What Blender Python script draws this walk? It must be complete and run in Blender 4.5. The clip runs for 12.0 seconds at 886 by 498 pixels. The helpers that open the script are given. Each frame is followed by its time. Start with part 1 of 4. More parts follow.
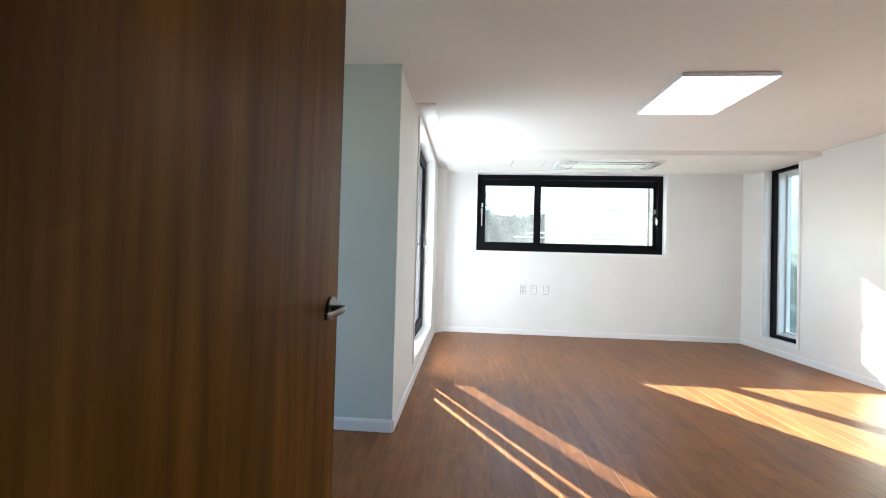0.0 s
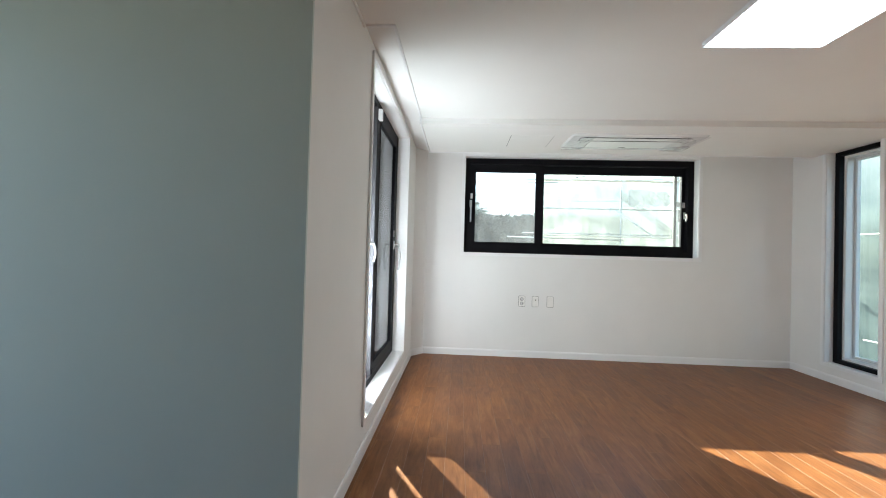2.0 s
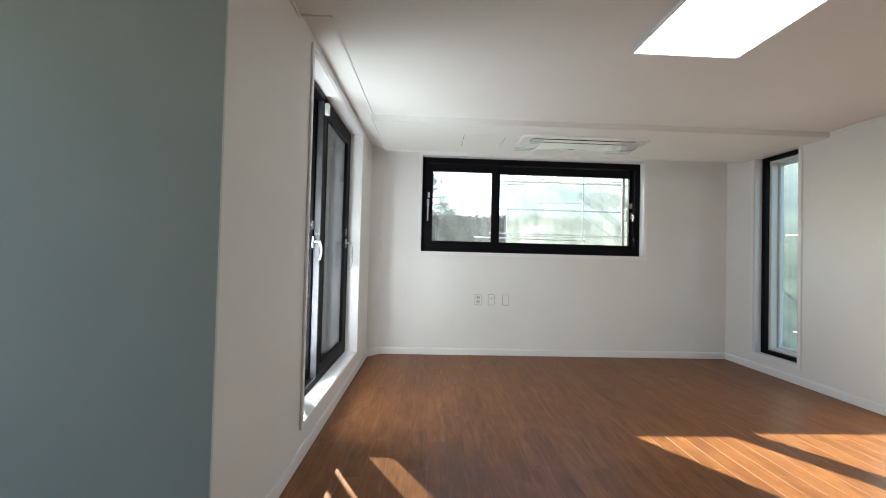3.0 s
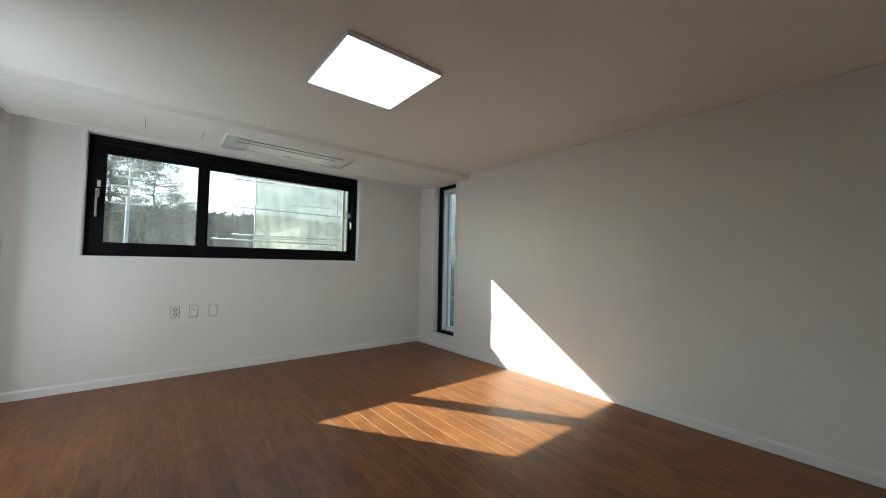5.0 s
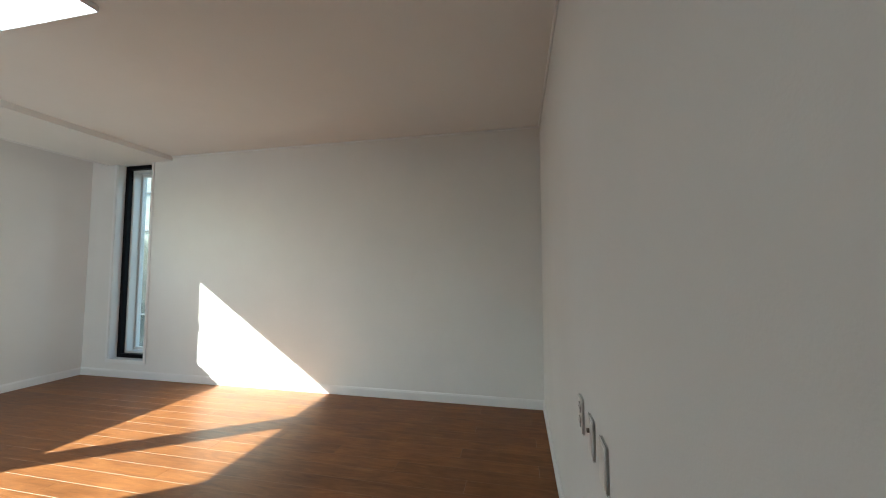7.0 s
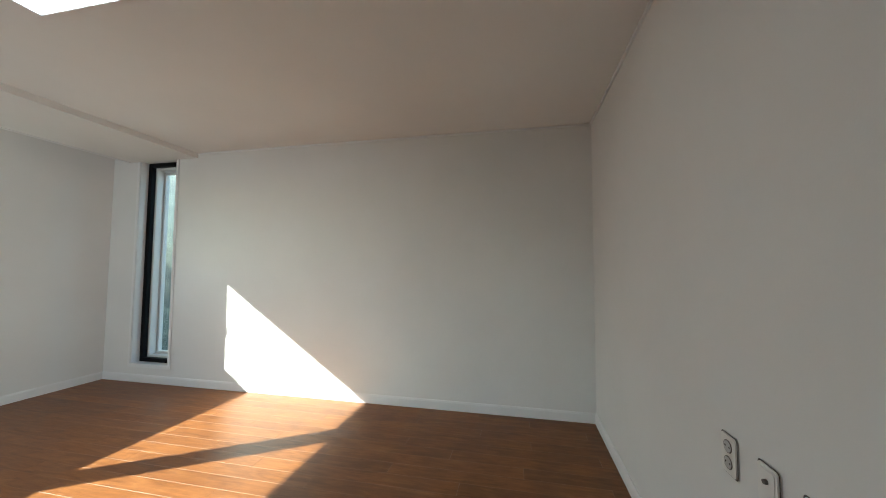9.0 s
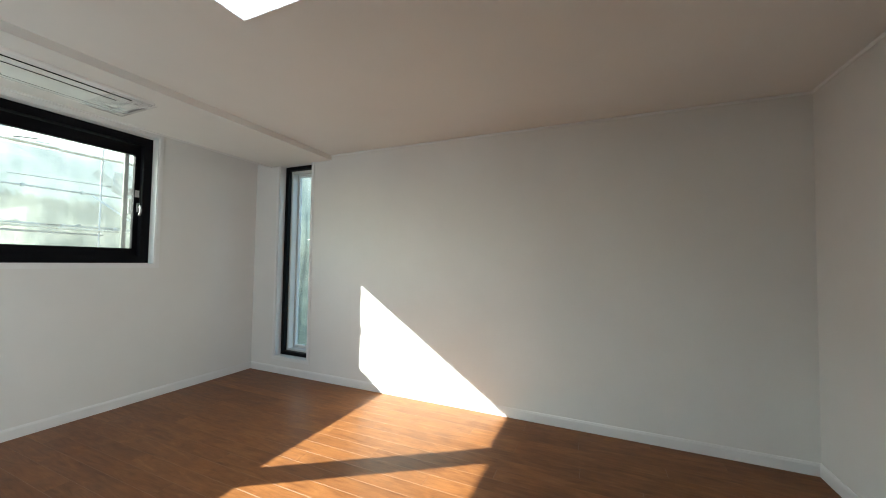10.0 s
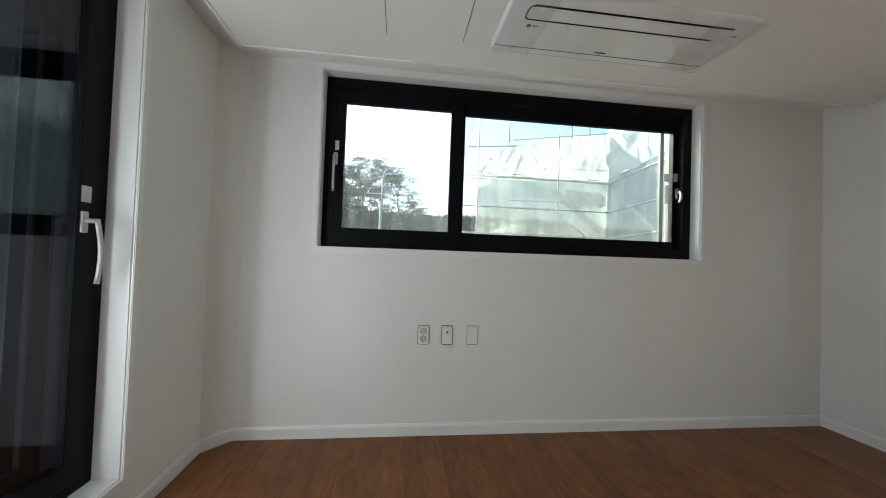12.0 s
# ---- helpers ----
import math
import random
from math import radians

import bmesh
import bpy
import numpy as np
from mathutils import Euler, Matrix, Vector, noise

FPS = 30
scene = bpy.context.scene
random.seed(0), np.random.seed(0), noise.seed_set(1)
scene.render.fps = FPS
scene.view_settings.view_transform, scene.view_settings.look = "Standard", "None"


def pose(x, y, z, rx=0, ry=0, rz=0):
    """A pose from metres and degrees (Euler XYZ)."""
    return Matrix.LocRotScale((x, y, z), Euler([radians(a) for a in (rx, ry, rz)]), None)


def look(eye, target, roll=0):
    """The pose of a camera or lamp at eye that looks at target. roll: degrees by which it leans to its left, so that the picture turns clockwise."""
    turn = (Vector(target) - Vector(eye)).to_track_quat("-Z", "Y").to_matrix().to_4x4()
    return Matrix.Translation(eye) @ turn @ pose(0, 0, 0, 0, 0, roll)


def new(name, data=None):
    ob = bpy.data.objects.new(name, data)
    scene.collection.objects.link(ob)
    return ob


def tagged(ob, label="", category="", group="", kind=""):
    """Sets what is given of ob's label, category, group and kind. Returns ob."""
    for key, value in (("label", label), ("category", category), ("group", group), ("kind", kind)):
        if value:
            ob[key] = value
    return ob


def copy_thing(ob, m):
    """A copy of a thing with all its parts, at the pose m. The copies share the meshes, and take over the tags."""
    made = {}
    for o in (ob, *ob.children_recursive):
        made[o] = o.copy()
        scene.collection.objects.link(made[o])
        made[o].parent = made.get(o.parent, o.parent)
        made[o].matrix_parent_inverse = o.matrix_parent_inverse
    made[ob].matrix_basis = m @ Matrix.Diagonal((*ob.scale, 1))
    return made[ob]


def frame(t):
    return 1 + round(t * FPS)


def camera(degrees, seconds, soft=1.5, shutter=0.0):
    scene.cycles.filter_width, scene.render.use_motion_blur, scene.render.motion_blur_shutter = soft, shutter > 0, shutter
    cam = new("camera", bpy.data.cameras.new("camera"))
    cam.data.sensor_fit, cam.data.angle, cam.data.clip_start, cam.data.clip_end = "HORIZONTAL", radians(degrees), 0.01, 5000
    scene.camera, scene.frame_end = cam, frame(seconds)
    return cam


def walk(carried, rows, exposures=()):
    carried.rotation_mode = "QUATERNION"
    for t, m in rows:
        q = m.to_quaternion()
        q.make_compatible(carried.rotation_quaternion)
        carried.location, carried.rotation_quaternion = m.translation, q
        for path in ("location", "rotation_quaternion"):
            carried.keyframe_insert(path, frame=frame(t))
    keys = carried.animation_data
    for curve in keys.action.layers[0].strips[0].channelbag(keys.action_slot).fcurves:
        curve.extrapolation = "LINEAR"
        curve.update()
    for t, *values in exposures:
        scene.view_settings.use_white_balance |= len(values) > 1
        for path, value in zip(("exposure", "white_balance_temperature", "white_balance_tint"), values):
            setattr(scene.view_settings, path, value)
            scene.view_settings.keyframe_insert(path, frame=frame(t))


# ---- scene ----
cam = camera(102.8, 12.0, soft=1.0)

PATH = [
    (0, (-3.716, -5.072, 1.119), (-3.855, -3.077, 1.142), 1.5),
    (0.5, (-3.708, -4.733, 1.141), (-3.852, -2.738, 1.161), 1.6),
    (1, (-3.68, -4.433, 1.137), (-3.81, -2.437, 1.162), 1.5),
    (1.5, (-3.667, -4.19, 1.142), (-3.785, -2.194, 1.165), 1.5),
    (2, (-3.637, -4.06, 1.152), (-3.733, -2.063, 1.176), 1.6),
    (2.5, (-3.55, -4.038, 1.141), (-3.599, -2.038, 1.165), 1.7),
    (2.7, (-3.522, -4.038, 1.138), (-3.536, -2.038, 1.166), 1.6),
    (4.4, (-3.198, -4.253, 1.116), (-2.367, -2.436, 1.2), 1.0),
    (4.9, (-3.09, -4.355, 1.154), (-1.908, -2.744, 1.237), 1.0),
    (5.5, (-3.004, -4.482, 1.159), (-1.429, -3.253, 1.257), 0.9),
    (6, (-2.978, -4.57, 1.148), (-1.176, -3.71, 1.254), 0.3),
    (6.5, (-2.978, -4.613, 1.136), (-1.054, -4.074, 1.242), -0.2),
    (6.7, (-2.98, -4.603, 1.107), (-1.034, -4.159, 1.227), -0.2),
    (8.5, (-2.92, -4.469, 1.13), (-0.958, -4.104, 1.249), 0.1),
    (9, (-2.905, -4.221, 1.157), (-0.952, -3.801, 1.267), 0.3),
    (9.5, (-2.879, -3.912, 1.158), (-0.953, -3.381, 1.264), 0.4),
    (10, (-2.839, -3.571, 1.223), (-1.005, -2.774, 1.297), 0.9),
    (10.5, (-2.788, -3.231, 1.196), (-1.22, -1.992, 1.259), 1.2),
    (11, (-2.853, -2.879, 1.174), (-1.612, -1.312, 1.227), 1.5),
    (11.5, (-2.929, -2.553, 1.154), (-2.13, -0.72, 1.193), 1.8),
    (12, (-3.085, -2.259, 1.132), (-2.848, -0.273, 1.177), 2.0),
]

# exposure follows the clip's own automatic metering
EXPOSURES = [(0.0, 3.20, 5700, 3), (0.5, 3.03, 5680, 3), (1.0, 2.82, 5700, 3), (1.5, 2.62, 5780, 3), (2.7, 2.31, 6000, 4), (4.5, 1.82, 6010, 1), (5.0, 1.68, 6000, 1), (6.0, 2.12, 5890, -1),
             (6.5, 2.24, 5880, 0), (8.5, 2.29, 5890, 0), (9.5, 2.19, 5860, 0), (10.5, 1.96, 5980, 0), (11.0, 1.56, 6000, 1), (12.0, 1.60, 6020, 2)]
walk(cam, [(t, look(eye, target, roll)) for t, eye, target, roll in PATH], EXPOSURES)

# ---------------------------------------------------------------- light
SUN_WAY = Vector((0.68, -1.0, -0.687))
world = bpy.data.worlds.new("sky")
world.use_nodes = True
scene.world = world
wn = world.node_tree.nodes
sky = wn.new("ShaderNodeTexSky")
sky.sky_type = "NISHITA"
sky.sun_disc = False
sky.sun_elevation = radians(29.6)
sky.sun_rotation = radians(325.8)
sky.air_density, sky.dust_density, sky.ozone_density = 1.0, 1.5, 1.0
wn["Background"].inputs["Strength"].default_value = 0.118
world.node_tree.links.new(sky.outputs["Color"], wn["Background"].inputs["Color"])

sun_data = bpy.data.lights.new("sun", "SUN")
sun_data.energy, sun_data.angle, sun_data.color = 5.0, radians(0.42), (1.0, 0.955, 0.80)
sun = new("sun", sun_data)
sun.matrix_world = look((-20, 30, 22), Vector((-20, 30, 22)) + SUN_WAY)


# added lamp for balcony daylight through the door's open half, aimed at wall_south
XL = -4.157          # inner face of the balcony wall
day_data = bpy.data.lights.new("balcony_daylight", "AREA")
day_data.shape, day_data.size, day_data.size_y = "RECTANGLE", 0.5, 1.0
day_data.energy, day_data.color = 8.4, (1.0, 0.965, 0.96)
day = new("balcony_daylight", day_data)
day.matrix_world = look((XL - 0.30, -1.9, 0.9), (XL + 0.05, -1.0, 1.05))

# sun that the pale balcony floor and sill throw up through the same opening onto the ceiling
# area lamp added to stand in for that bounce
sill_data = bpy.data.lights.new("sill_daylight", "AREA")
sill_data.shape, sill_data.size, sill_data.size_y = "RECTANGLE", 0.35, 0.5
sill_data.energy, sill_data.color = 2.2, (1.0, 0.985, 0.95)
sill = new("sill_daylight", sill_data)
sill.matrix_world = look((XL - 0.42, -1.80, 0.22), (XL - 0.05, -1.55, 1.2))


# ---------------------------------------------------------------- materials
def nodes_of(name):
    m = bpy.data.materials.new(name)
    m.use_nodes = True
    nt = m.node_tree
    return m, nt, nt.nodes["Principled BSDF"]


def ramp(nt, fac, stops):
    r = nt.nodes.new("ShaderNodeValToRGB")
    el = r.color_ramp.elements
    while len(el) < len(stops):
        el.new(0.5)
    for e, (p, c) in zip(el, stops):
        e.position, e.color = p, (*c, 1)
    nt.links.new(fac, r.inputs["Fac"])
    return r.outputs["Color"]


def noise_tex(nt, vec, scale, detail=4, rough=0.55):
    n = nt.nodes.new("ShaderNodeTexNoise")
    n.inputs["Scale"].default_value, n.inputs["Detail"].default_value, n.inputs["Roughness"].default_value = scale, detail, rough
    if vec is not None:
        nt.links.new(vec, n.inputs["Vector"])
    return n.outputs["Fac"]


def coords(nt, scale=(1, 1, 1), use="Object", add_random=False):
    tc = nt.nodes.new("ShaderNodeTexCoord")
    mp = nt.nodes.new("ShaderNodeMapping")
    mp.inputs["Scale"].default_value = scale
    nt.links.new(tc.outputs[use], mp.inputs["Vector"])
    if add_random:
        oi = nt.nodes.new("ShaderNodeObjectInfo")
        mul = nt.nodes.new("ShaderNodeMath")
        mul.operation = "MULTIPLY"
        mul.inputs[1].default_value = 57.0
        nt.links.new(oi.outputs["Random"], mul.inputs[0])
        com = nt.nodes.new("ShaderNodeCombineXYZ")
        for i in range(3):
            nt.links.new(mul.outputs[0], com.inputs[i])
        nt.links.new(com.outputs[0], mp.inputs["Location"])
    return mp.outputs["Vector"]


def bump(nt, bsdf, height, strength, distance=0.002):
    b = nt.nodes.new("ShaderNodeBump")
    b.inputs["Strength"].default_value, b.inputs["Distance"].default_value = strength, distance
    nt.links.new(height, b.inputs["Height"])
    nt.links.new(b.outputs["Normal"], bsdf.inputs["Normal"])


def mottled(name, a, b, rough, scale=6.0, grain=180.0, strength=0.15, metal=0.0, spec=0.5, stretch=(1, 1, 1)):
    """A surface that varies softly between two close colours, with a fine grain in relief."""
    m, nt, p = nodes_of(name)
    v = coords(nt, stretch)
    f = noise_tex(nt, v, scale, 5)
    nt.links.new(ramp(nt, f, [(0.3, a), (0.7, b)]), p.inputs["Base Color"])
    g = noise_tex(nt, v, grain, 3)
    bump(nt, p, g, strength, 0.001)
    mr = nt.nodes.new("ShaderNodeMapRange")
    mr.inputs["To Min"].default_value, mr.inputs["To Max"].default_value = rough - 0.06, rough + 0.06
    nt.links.new(f, mr.inputs["Value"])
    nt.links.new(mr.outputs["Result"], p.inputs["Roughness"])
    p.inputs["Metallic"].default_value = metal
    p.inputs["Specular IOR Level"].default_value = spec
    return m




def wallpaper(name, a, b):
    """Silk wallpaper: fine emboss, hung in widths that lie not quite flat, so that light runs down it in faint upright waves."""
    m, nt, p = nodes_of(name)
    v = coords(nt)
    f = noise_tex(nt, v, 1.6, 5)
    nt.links.new(ramp(nt, f, [(0.3, a), (0.7, b)]), p.inputs["Base Color"])
    p.inputs["Roughness"].default_value = 0.68
    p.inputs["Specular IOR Level"].default_value = 0.3
    wave = noise_tex(nt, coords(nt, (1, 1, 0.06)), 5.5, 2, 0.4)
    b1 = nt.nodes.new("ShaderNodeBump")
    b1.inputs["Strength"].default_value, b1.inputs["Distance"].default_value = 0.2, 0.012
    nt.links.new(wave, b1.inputs["Height"])
    b2 = nt.nodes.new("ShaderNodeBump")
    b2.inputs["Strength"].default_value, b2.inputs["Distance"].default_value = 0.22, 0.001
    nt.links.new(noise_tex(nt, v, 260, 3), b2.inputs["Height"])
    nt.links.new(b1.outputs["Normal"], b2.inputs["Normal"])
    nt.links.new(b2.outputs["Normal"], p.inputs["Normal"])
    return m


WALL = wallpaper("wallpaper", (0.77, 0.765, 0.75), (0.81, 0.805, 0.79))
# same paper for the side room, its cool shade put into the colour
WALLSHADE = wallpaper("shade_tinted_wallpaper", (0.590, 0.645, 0.620), (0.625, 0.68, 0.652))
CEIL = mottled("ceiling_paper", (0.78, 0.77, 0.75), (0.82, 0.81, 0.79), 0.7, 1.2, 220, 0.14, spec=0.35)
TRIM = mottled("white_trim", (0.80, 0.80, 0.80), (0.84, 0.84, 0.84), 0.35, 3, 90, 0.05)
BLACK = mottled("black_frame", (0.0045, 0.0045, 0.006), (0.007, 0.007, 0.009), 0.5, 8, 300, 0.12, spec=0.1)
PVC = mottled("white_pvc", (0.76, 0.77, 0.76), (0.8, 0.81, 0.8), 0.3, 4, 120, 0.04)
STEEL = mottled("satin_metal", (0.15, 0.14, 0.13), (0.21, 0.20, 0.19), 0.3, 20, 400, 0.08, metal=1.0)
SILVER = mottled("silver_handle", (0.44, 0.44, 0.44), (0.52, 0.52, 0.52), 0.35, 20, 300, 0.05, metal=0.6)
PLASTIC = mottled("outlet_plastic", (0.78, 0.77, 0.74), (0.82, 0.81, 0.78), 0.3, 10, 200, 0.03)
DARK = mottled("dark_gap", (0.02, 0.02, 0.02), (0.035, 0.033, 0.03), 0.6, 20, 200, 0.05)
EDGEGREY = mottled("sash_grey", (0.060, 0.060, 0.066), (0.085, 0.085, 0.092), 0.45, 12, 300, 0.08, metal=0.2)
# dark grey that holds the shade on the outer sash and screen edge
OLIVE = mottled("shaded_plastic", (0.085, 0.088, 0.08), (0.12, 0.122, 0.112), 0.5, 8, 200, 0.05)
RIM = mottled("rim_plastic", (0.2, 0.2, 0.195), (0.28, 0.275, 0.27), 0.4, 20, 200, 0.05)
LABEL = mottled("sticker", (0.55, 0.55, 0.55), (0.62, 0.62, 0.62), 0.4, 60, 200, 0.03)
ACWHITE = mottled("air_conditioner_plastic", (0.76, 0.76, 0.76), (0.81, 0.81, 0.81), 0.12, 5, 30, 0.015, spec=0.7)
ACGLOSS = mottled("air_conditioner_gloss", (0.74, 0.74, 0.73), (0.79, 0.79, 0.78), 0.07, 5, 20, 0.01, spec=1.0)
LAMPFRAME = mottled("lamp_frame", (0.78, 0.78, 0.83), (0.84, 0.84, 0.88), 0.35, 5, 120, 0.05)
CLADDING = mottled("dark_cladding", (0.012, 0.014, 0.018), (0.028, 0.031, 0.037), 0.5, 3, 240, 0.04, spec=0.2)
CONCRETE = mottled("concrete", (0.3, 0.29, 0.27), (0.4, 0.39, 0.37), 0.85, 2.5, 60, 0.4)
TILE = mottled("balcony_tile", (0.74, 0.74, 0.73), (0.8, 0.8, 0.79), 0.5, 3, 40, 0.1)
CREAM = mottled("cream_board", (0.62, 0.58, 0.48), (0.7, 0.66, 0.56), 0.8, 1.5, 30, 0.2)
ALU = mottled("scaffold_pipe_metal", (0.42, 0.42, 0.42), (0.55, 0.55, 0.55), 0.45, 6, 100, 0.1, metal=0.7)
BARK = mottled("bark", (0.09, 0.065, 0.05), (0.16, 0.12, 0.095), 0.9, 5, 30, 0.6, stretch=(1, 1, 0.3))
TWIG = mottled("twig", (0.15, 0.125, 0.11), (0.22, 0.19, 0.165), 0.9, 5, 30, 0.4)
NEEDLE = mottled("pine_needles", (0.040, 0.058, 0.048), (0.085, 0.108, 0.09), 0.75, 2, 20, 0.3)
BRUSH = mottled("dry_brush", (0.060, 0.051, 0.045), (0.125, 0.107, 0.095), 0.9, 3, 20, 0.3)
GROUND = mottled("winter_ground", (0.12, 0.1, 0.075), (0.2, 0.17, 0.13), 0.95, 0.15, 8, 0.6)
POLE = mottled("pole_concrete", (0.42, 0.42, 0.41), (0.5, 0.5, 0.49), 0.7, 2, 40, 0.2)


def multiply(nt, a, b, fac=1.0):
    mix = nt.nodes.new("ShaderNodeMix")
    mix.data_type, mix.blend_type = "RGBA", "MULTIPLY"
    mix.inputs["Factor"].default_value = fac
    nt.links.new(a, mix.inputs[6])
    nt.links.new(b, mix.inputs[7])
    return mix.outputs[2]


def wood_plank():
    """Satin walnut-brown plank: long swirling figure, fine pores, knots of darker heartwood, each plank of its own tone."""
    m, nt, p = nodes_of("floor_plank_wood")
    v = coords(nt, (1, 1, 1), add_random=True)
    swirl = nt.nodes.new("ShaderNodeTexNoise")
    swirl.inputs["Scale"].default_value, swirl.inputs["Detail"].default_value = 2.6, 7
    swirl.inputs["Roughness"].default_value, swirl.inputs["Distortion"].default_value = 0.62, 1.3
    nt.links.new(coords(nt, (9, 1.3, 1), add_random=True), swirl.inputs["Vector"])
    fine = noise_tex(nt, coords(nt, (170, 6, 1), add_random=True), 2.0, 3)
    blotch = noise_tex(nt, v, 5.0, 4)
    base = ramp(nt, swirl.outputs["Fac"], [(0.22, (0.120, 0.0450, 0.0160)), (0.42, (0.194, 0.0775, 0.0265)), (0.56, (0.228, 0.0945, 0.0335)), (0.80, (0.300, 0.139, 0.050))])
    oi = nt.nodes.new("ShaderNodeObjectInfo")
    tint = ramp(nt, oi.outputs["Random"], [(0.0, (0.89, 0.87, 0.88)), (0.5, (1.0, 1.0, 1.0)), (1.0, (1.10, 1.09, 1.06))])
    dark = ramp(nt, blotch, [(0.3, (0.80, 0.77, 0.75)), (0.65, (1.08, 1.07, 1.05))])
    pores = ramp(nt, fine, [(0.32, (0.80, 0.77, 0.75)), (0.46, (1.0, 1.0, 1.0))])
    nt.links.new(multiply(nt, multiply(nt, multiply(nt, base, tint), dark), pores), p.inputs["Base Color"])
    mr = nt.nodes.new("ShaderNodeMapRange")
    mr.inputs["To Min"].default_value, mr.inputs["To Max"].default_value = 0.28, 0.46
    nt.links.new(blotch, mr.inputs["Value"])
    nt.links.new(mr.outputs["Result"], p.inputs["Roughness"])
    p.inputs["Specular IOR Level"].default_value = 0.22
    bump(nt, p, fine, 0.25, 0.0006)
    return m


def wood_door():
    m, nt, p = nodes_of("door_wood_grain")
    streak = noise_tex(nt, coords(nt, (1, 9, 0.42)), 2.2, 7, 0.6)
    fine = noise_tex(nt, coords(nt, (1, 130, 2.2)), 2.0, 4)
    broad = noise_tex(nt, coords(nt, (1, 4.0, 0.35)), 1.6, 3)
    flame = nt.nodes.new("ShaderNodeTexNoise")
    flame.inputs["Scale"].default_value, flame.inputs["Detail"].default_value, flame.inputs["Distortion"].default_value = 1.7, 5, 0.9
    nt.links.new(coords(nt, (1, 6.0, 0.8)), flame.inputs["Vector"])
    base = ramp(nt, streak, [(0.30, (0.076, 0.0290, 0.0030)), (0.48, (0.130, 0.0540, 0.0062)), (0.68, (0.196, 0.0880, 0.0120))])
    tone = ramp(nt, broad, [(0.3, (0.80, 0.78, 0.76)), (0.7, (1.10, 1.09, 1.06))])
    knots = ramp(nt, flame.outputs["Fac"], [(0.30, (0.78, 0.75, 0.70)), (0.50, (1.0, 1.0, 1.0)), (0.72, (1.12, 1.13, 1.16))])
    pores = ramp(nt, fine, [(0.34, (0.91, 0.90, 0.89)), (0.48, (1.0, 1.0, 1.0))])
    nt.links.new(multiply(nt, multiply(nt, multiply(nt, base, tone), knots), pores), p.inputs["Base Color"])
    p.inputs["Roughness"].default_value = 0.42
    p.inputs["Specular IOR Level"].default_value = 0.08
    bump(nt, p, fine, 0.2, 0.0006)
    return m


def thin_glass(name, tint, gloss, rough=0.0, dust_haze=0.0):
    """A clear sheet: straight transmission, with a mirror gloss that grows towards grazing sight."""
    m, nt, p = nodes_of(name)
    lw = nt.nodes.new("ShaderNodeLayerWeight")
    lw.inputs["Blend"].default_value = 0.5
    pw = nt.nodes.new("ShaderNodeMath")
    pw.operation, pw.inputs[1].default_value = "POWER", 5.0
    nt.links.new(lw.outputs["Facing"], pw.inputs[0])
    mr = nt.nodes.new("ShaderNodeMapRange")
    mr.inputs["To Min"].default_value = gloss
    nt.links.new(pw.outputs[0], mr.inputs["Value"])
    tr = nt.nodes.new("ShaderNodeBsdfTransparent")
    tr.inputs["Color"].default_value = (*tint, 1)
    gl = nt.nodes.new("ShaderNodeBsdfGlossy")
    gl.inputs["Roughness"].default_value = rough
    mix = nt.nodes.new("ShaderNodeMixShader")
    nt.links.new(mr.outputs["Result"], mix.inputs[0])
    nt.links.new(tr.outputs[0], mix.inputs[1])
    nt.links.new(gl.outputs[0], mix.inputs[2])
    last = mix.outputs[0]
    # smeared dust on the glass, plus imitated glare haze and film sheen
    if dust_haze:
        v = coords(nt, (3.0, 3.0, 0.8))
        f = noise_tex(nt, v, 2.4, 5, 0.6)
        dm = nt.nodes.new("ShaderNodeMapRange")
        dm.inputs["From Min"].default_value, dm.inputs["From Max"].default_value = 0.35, 0.8
        dm.inputs["To Min"].default_value, dm.inputs["To Max"].default_value = dust_haze * 0.3, dust_haze * 1.7
        nt.links.new(f, dm.inputs["Value"])
        tl = nt.nodes.new("ShaderNodeBsdfTranslucent")
        tl.inputs["Color"].default_value = (0.8, 0.82, 0.85, 1)
        mix3 = nt.nodes.new("ShaderNodeMixShader")
        nt.links.new(dm.outputs["Result"], mix3.inputs[0])
        nt.links.new(last, mix3.inputs[1])
        nt.links.new(tl.outputs[0], mix3.inputs[2])
        last = mix3.outputs[0]
    nt.links.new(last, nt.nodes["Material Output"].inputs["Surface"])
    return m


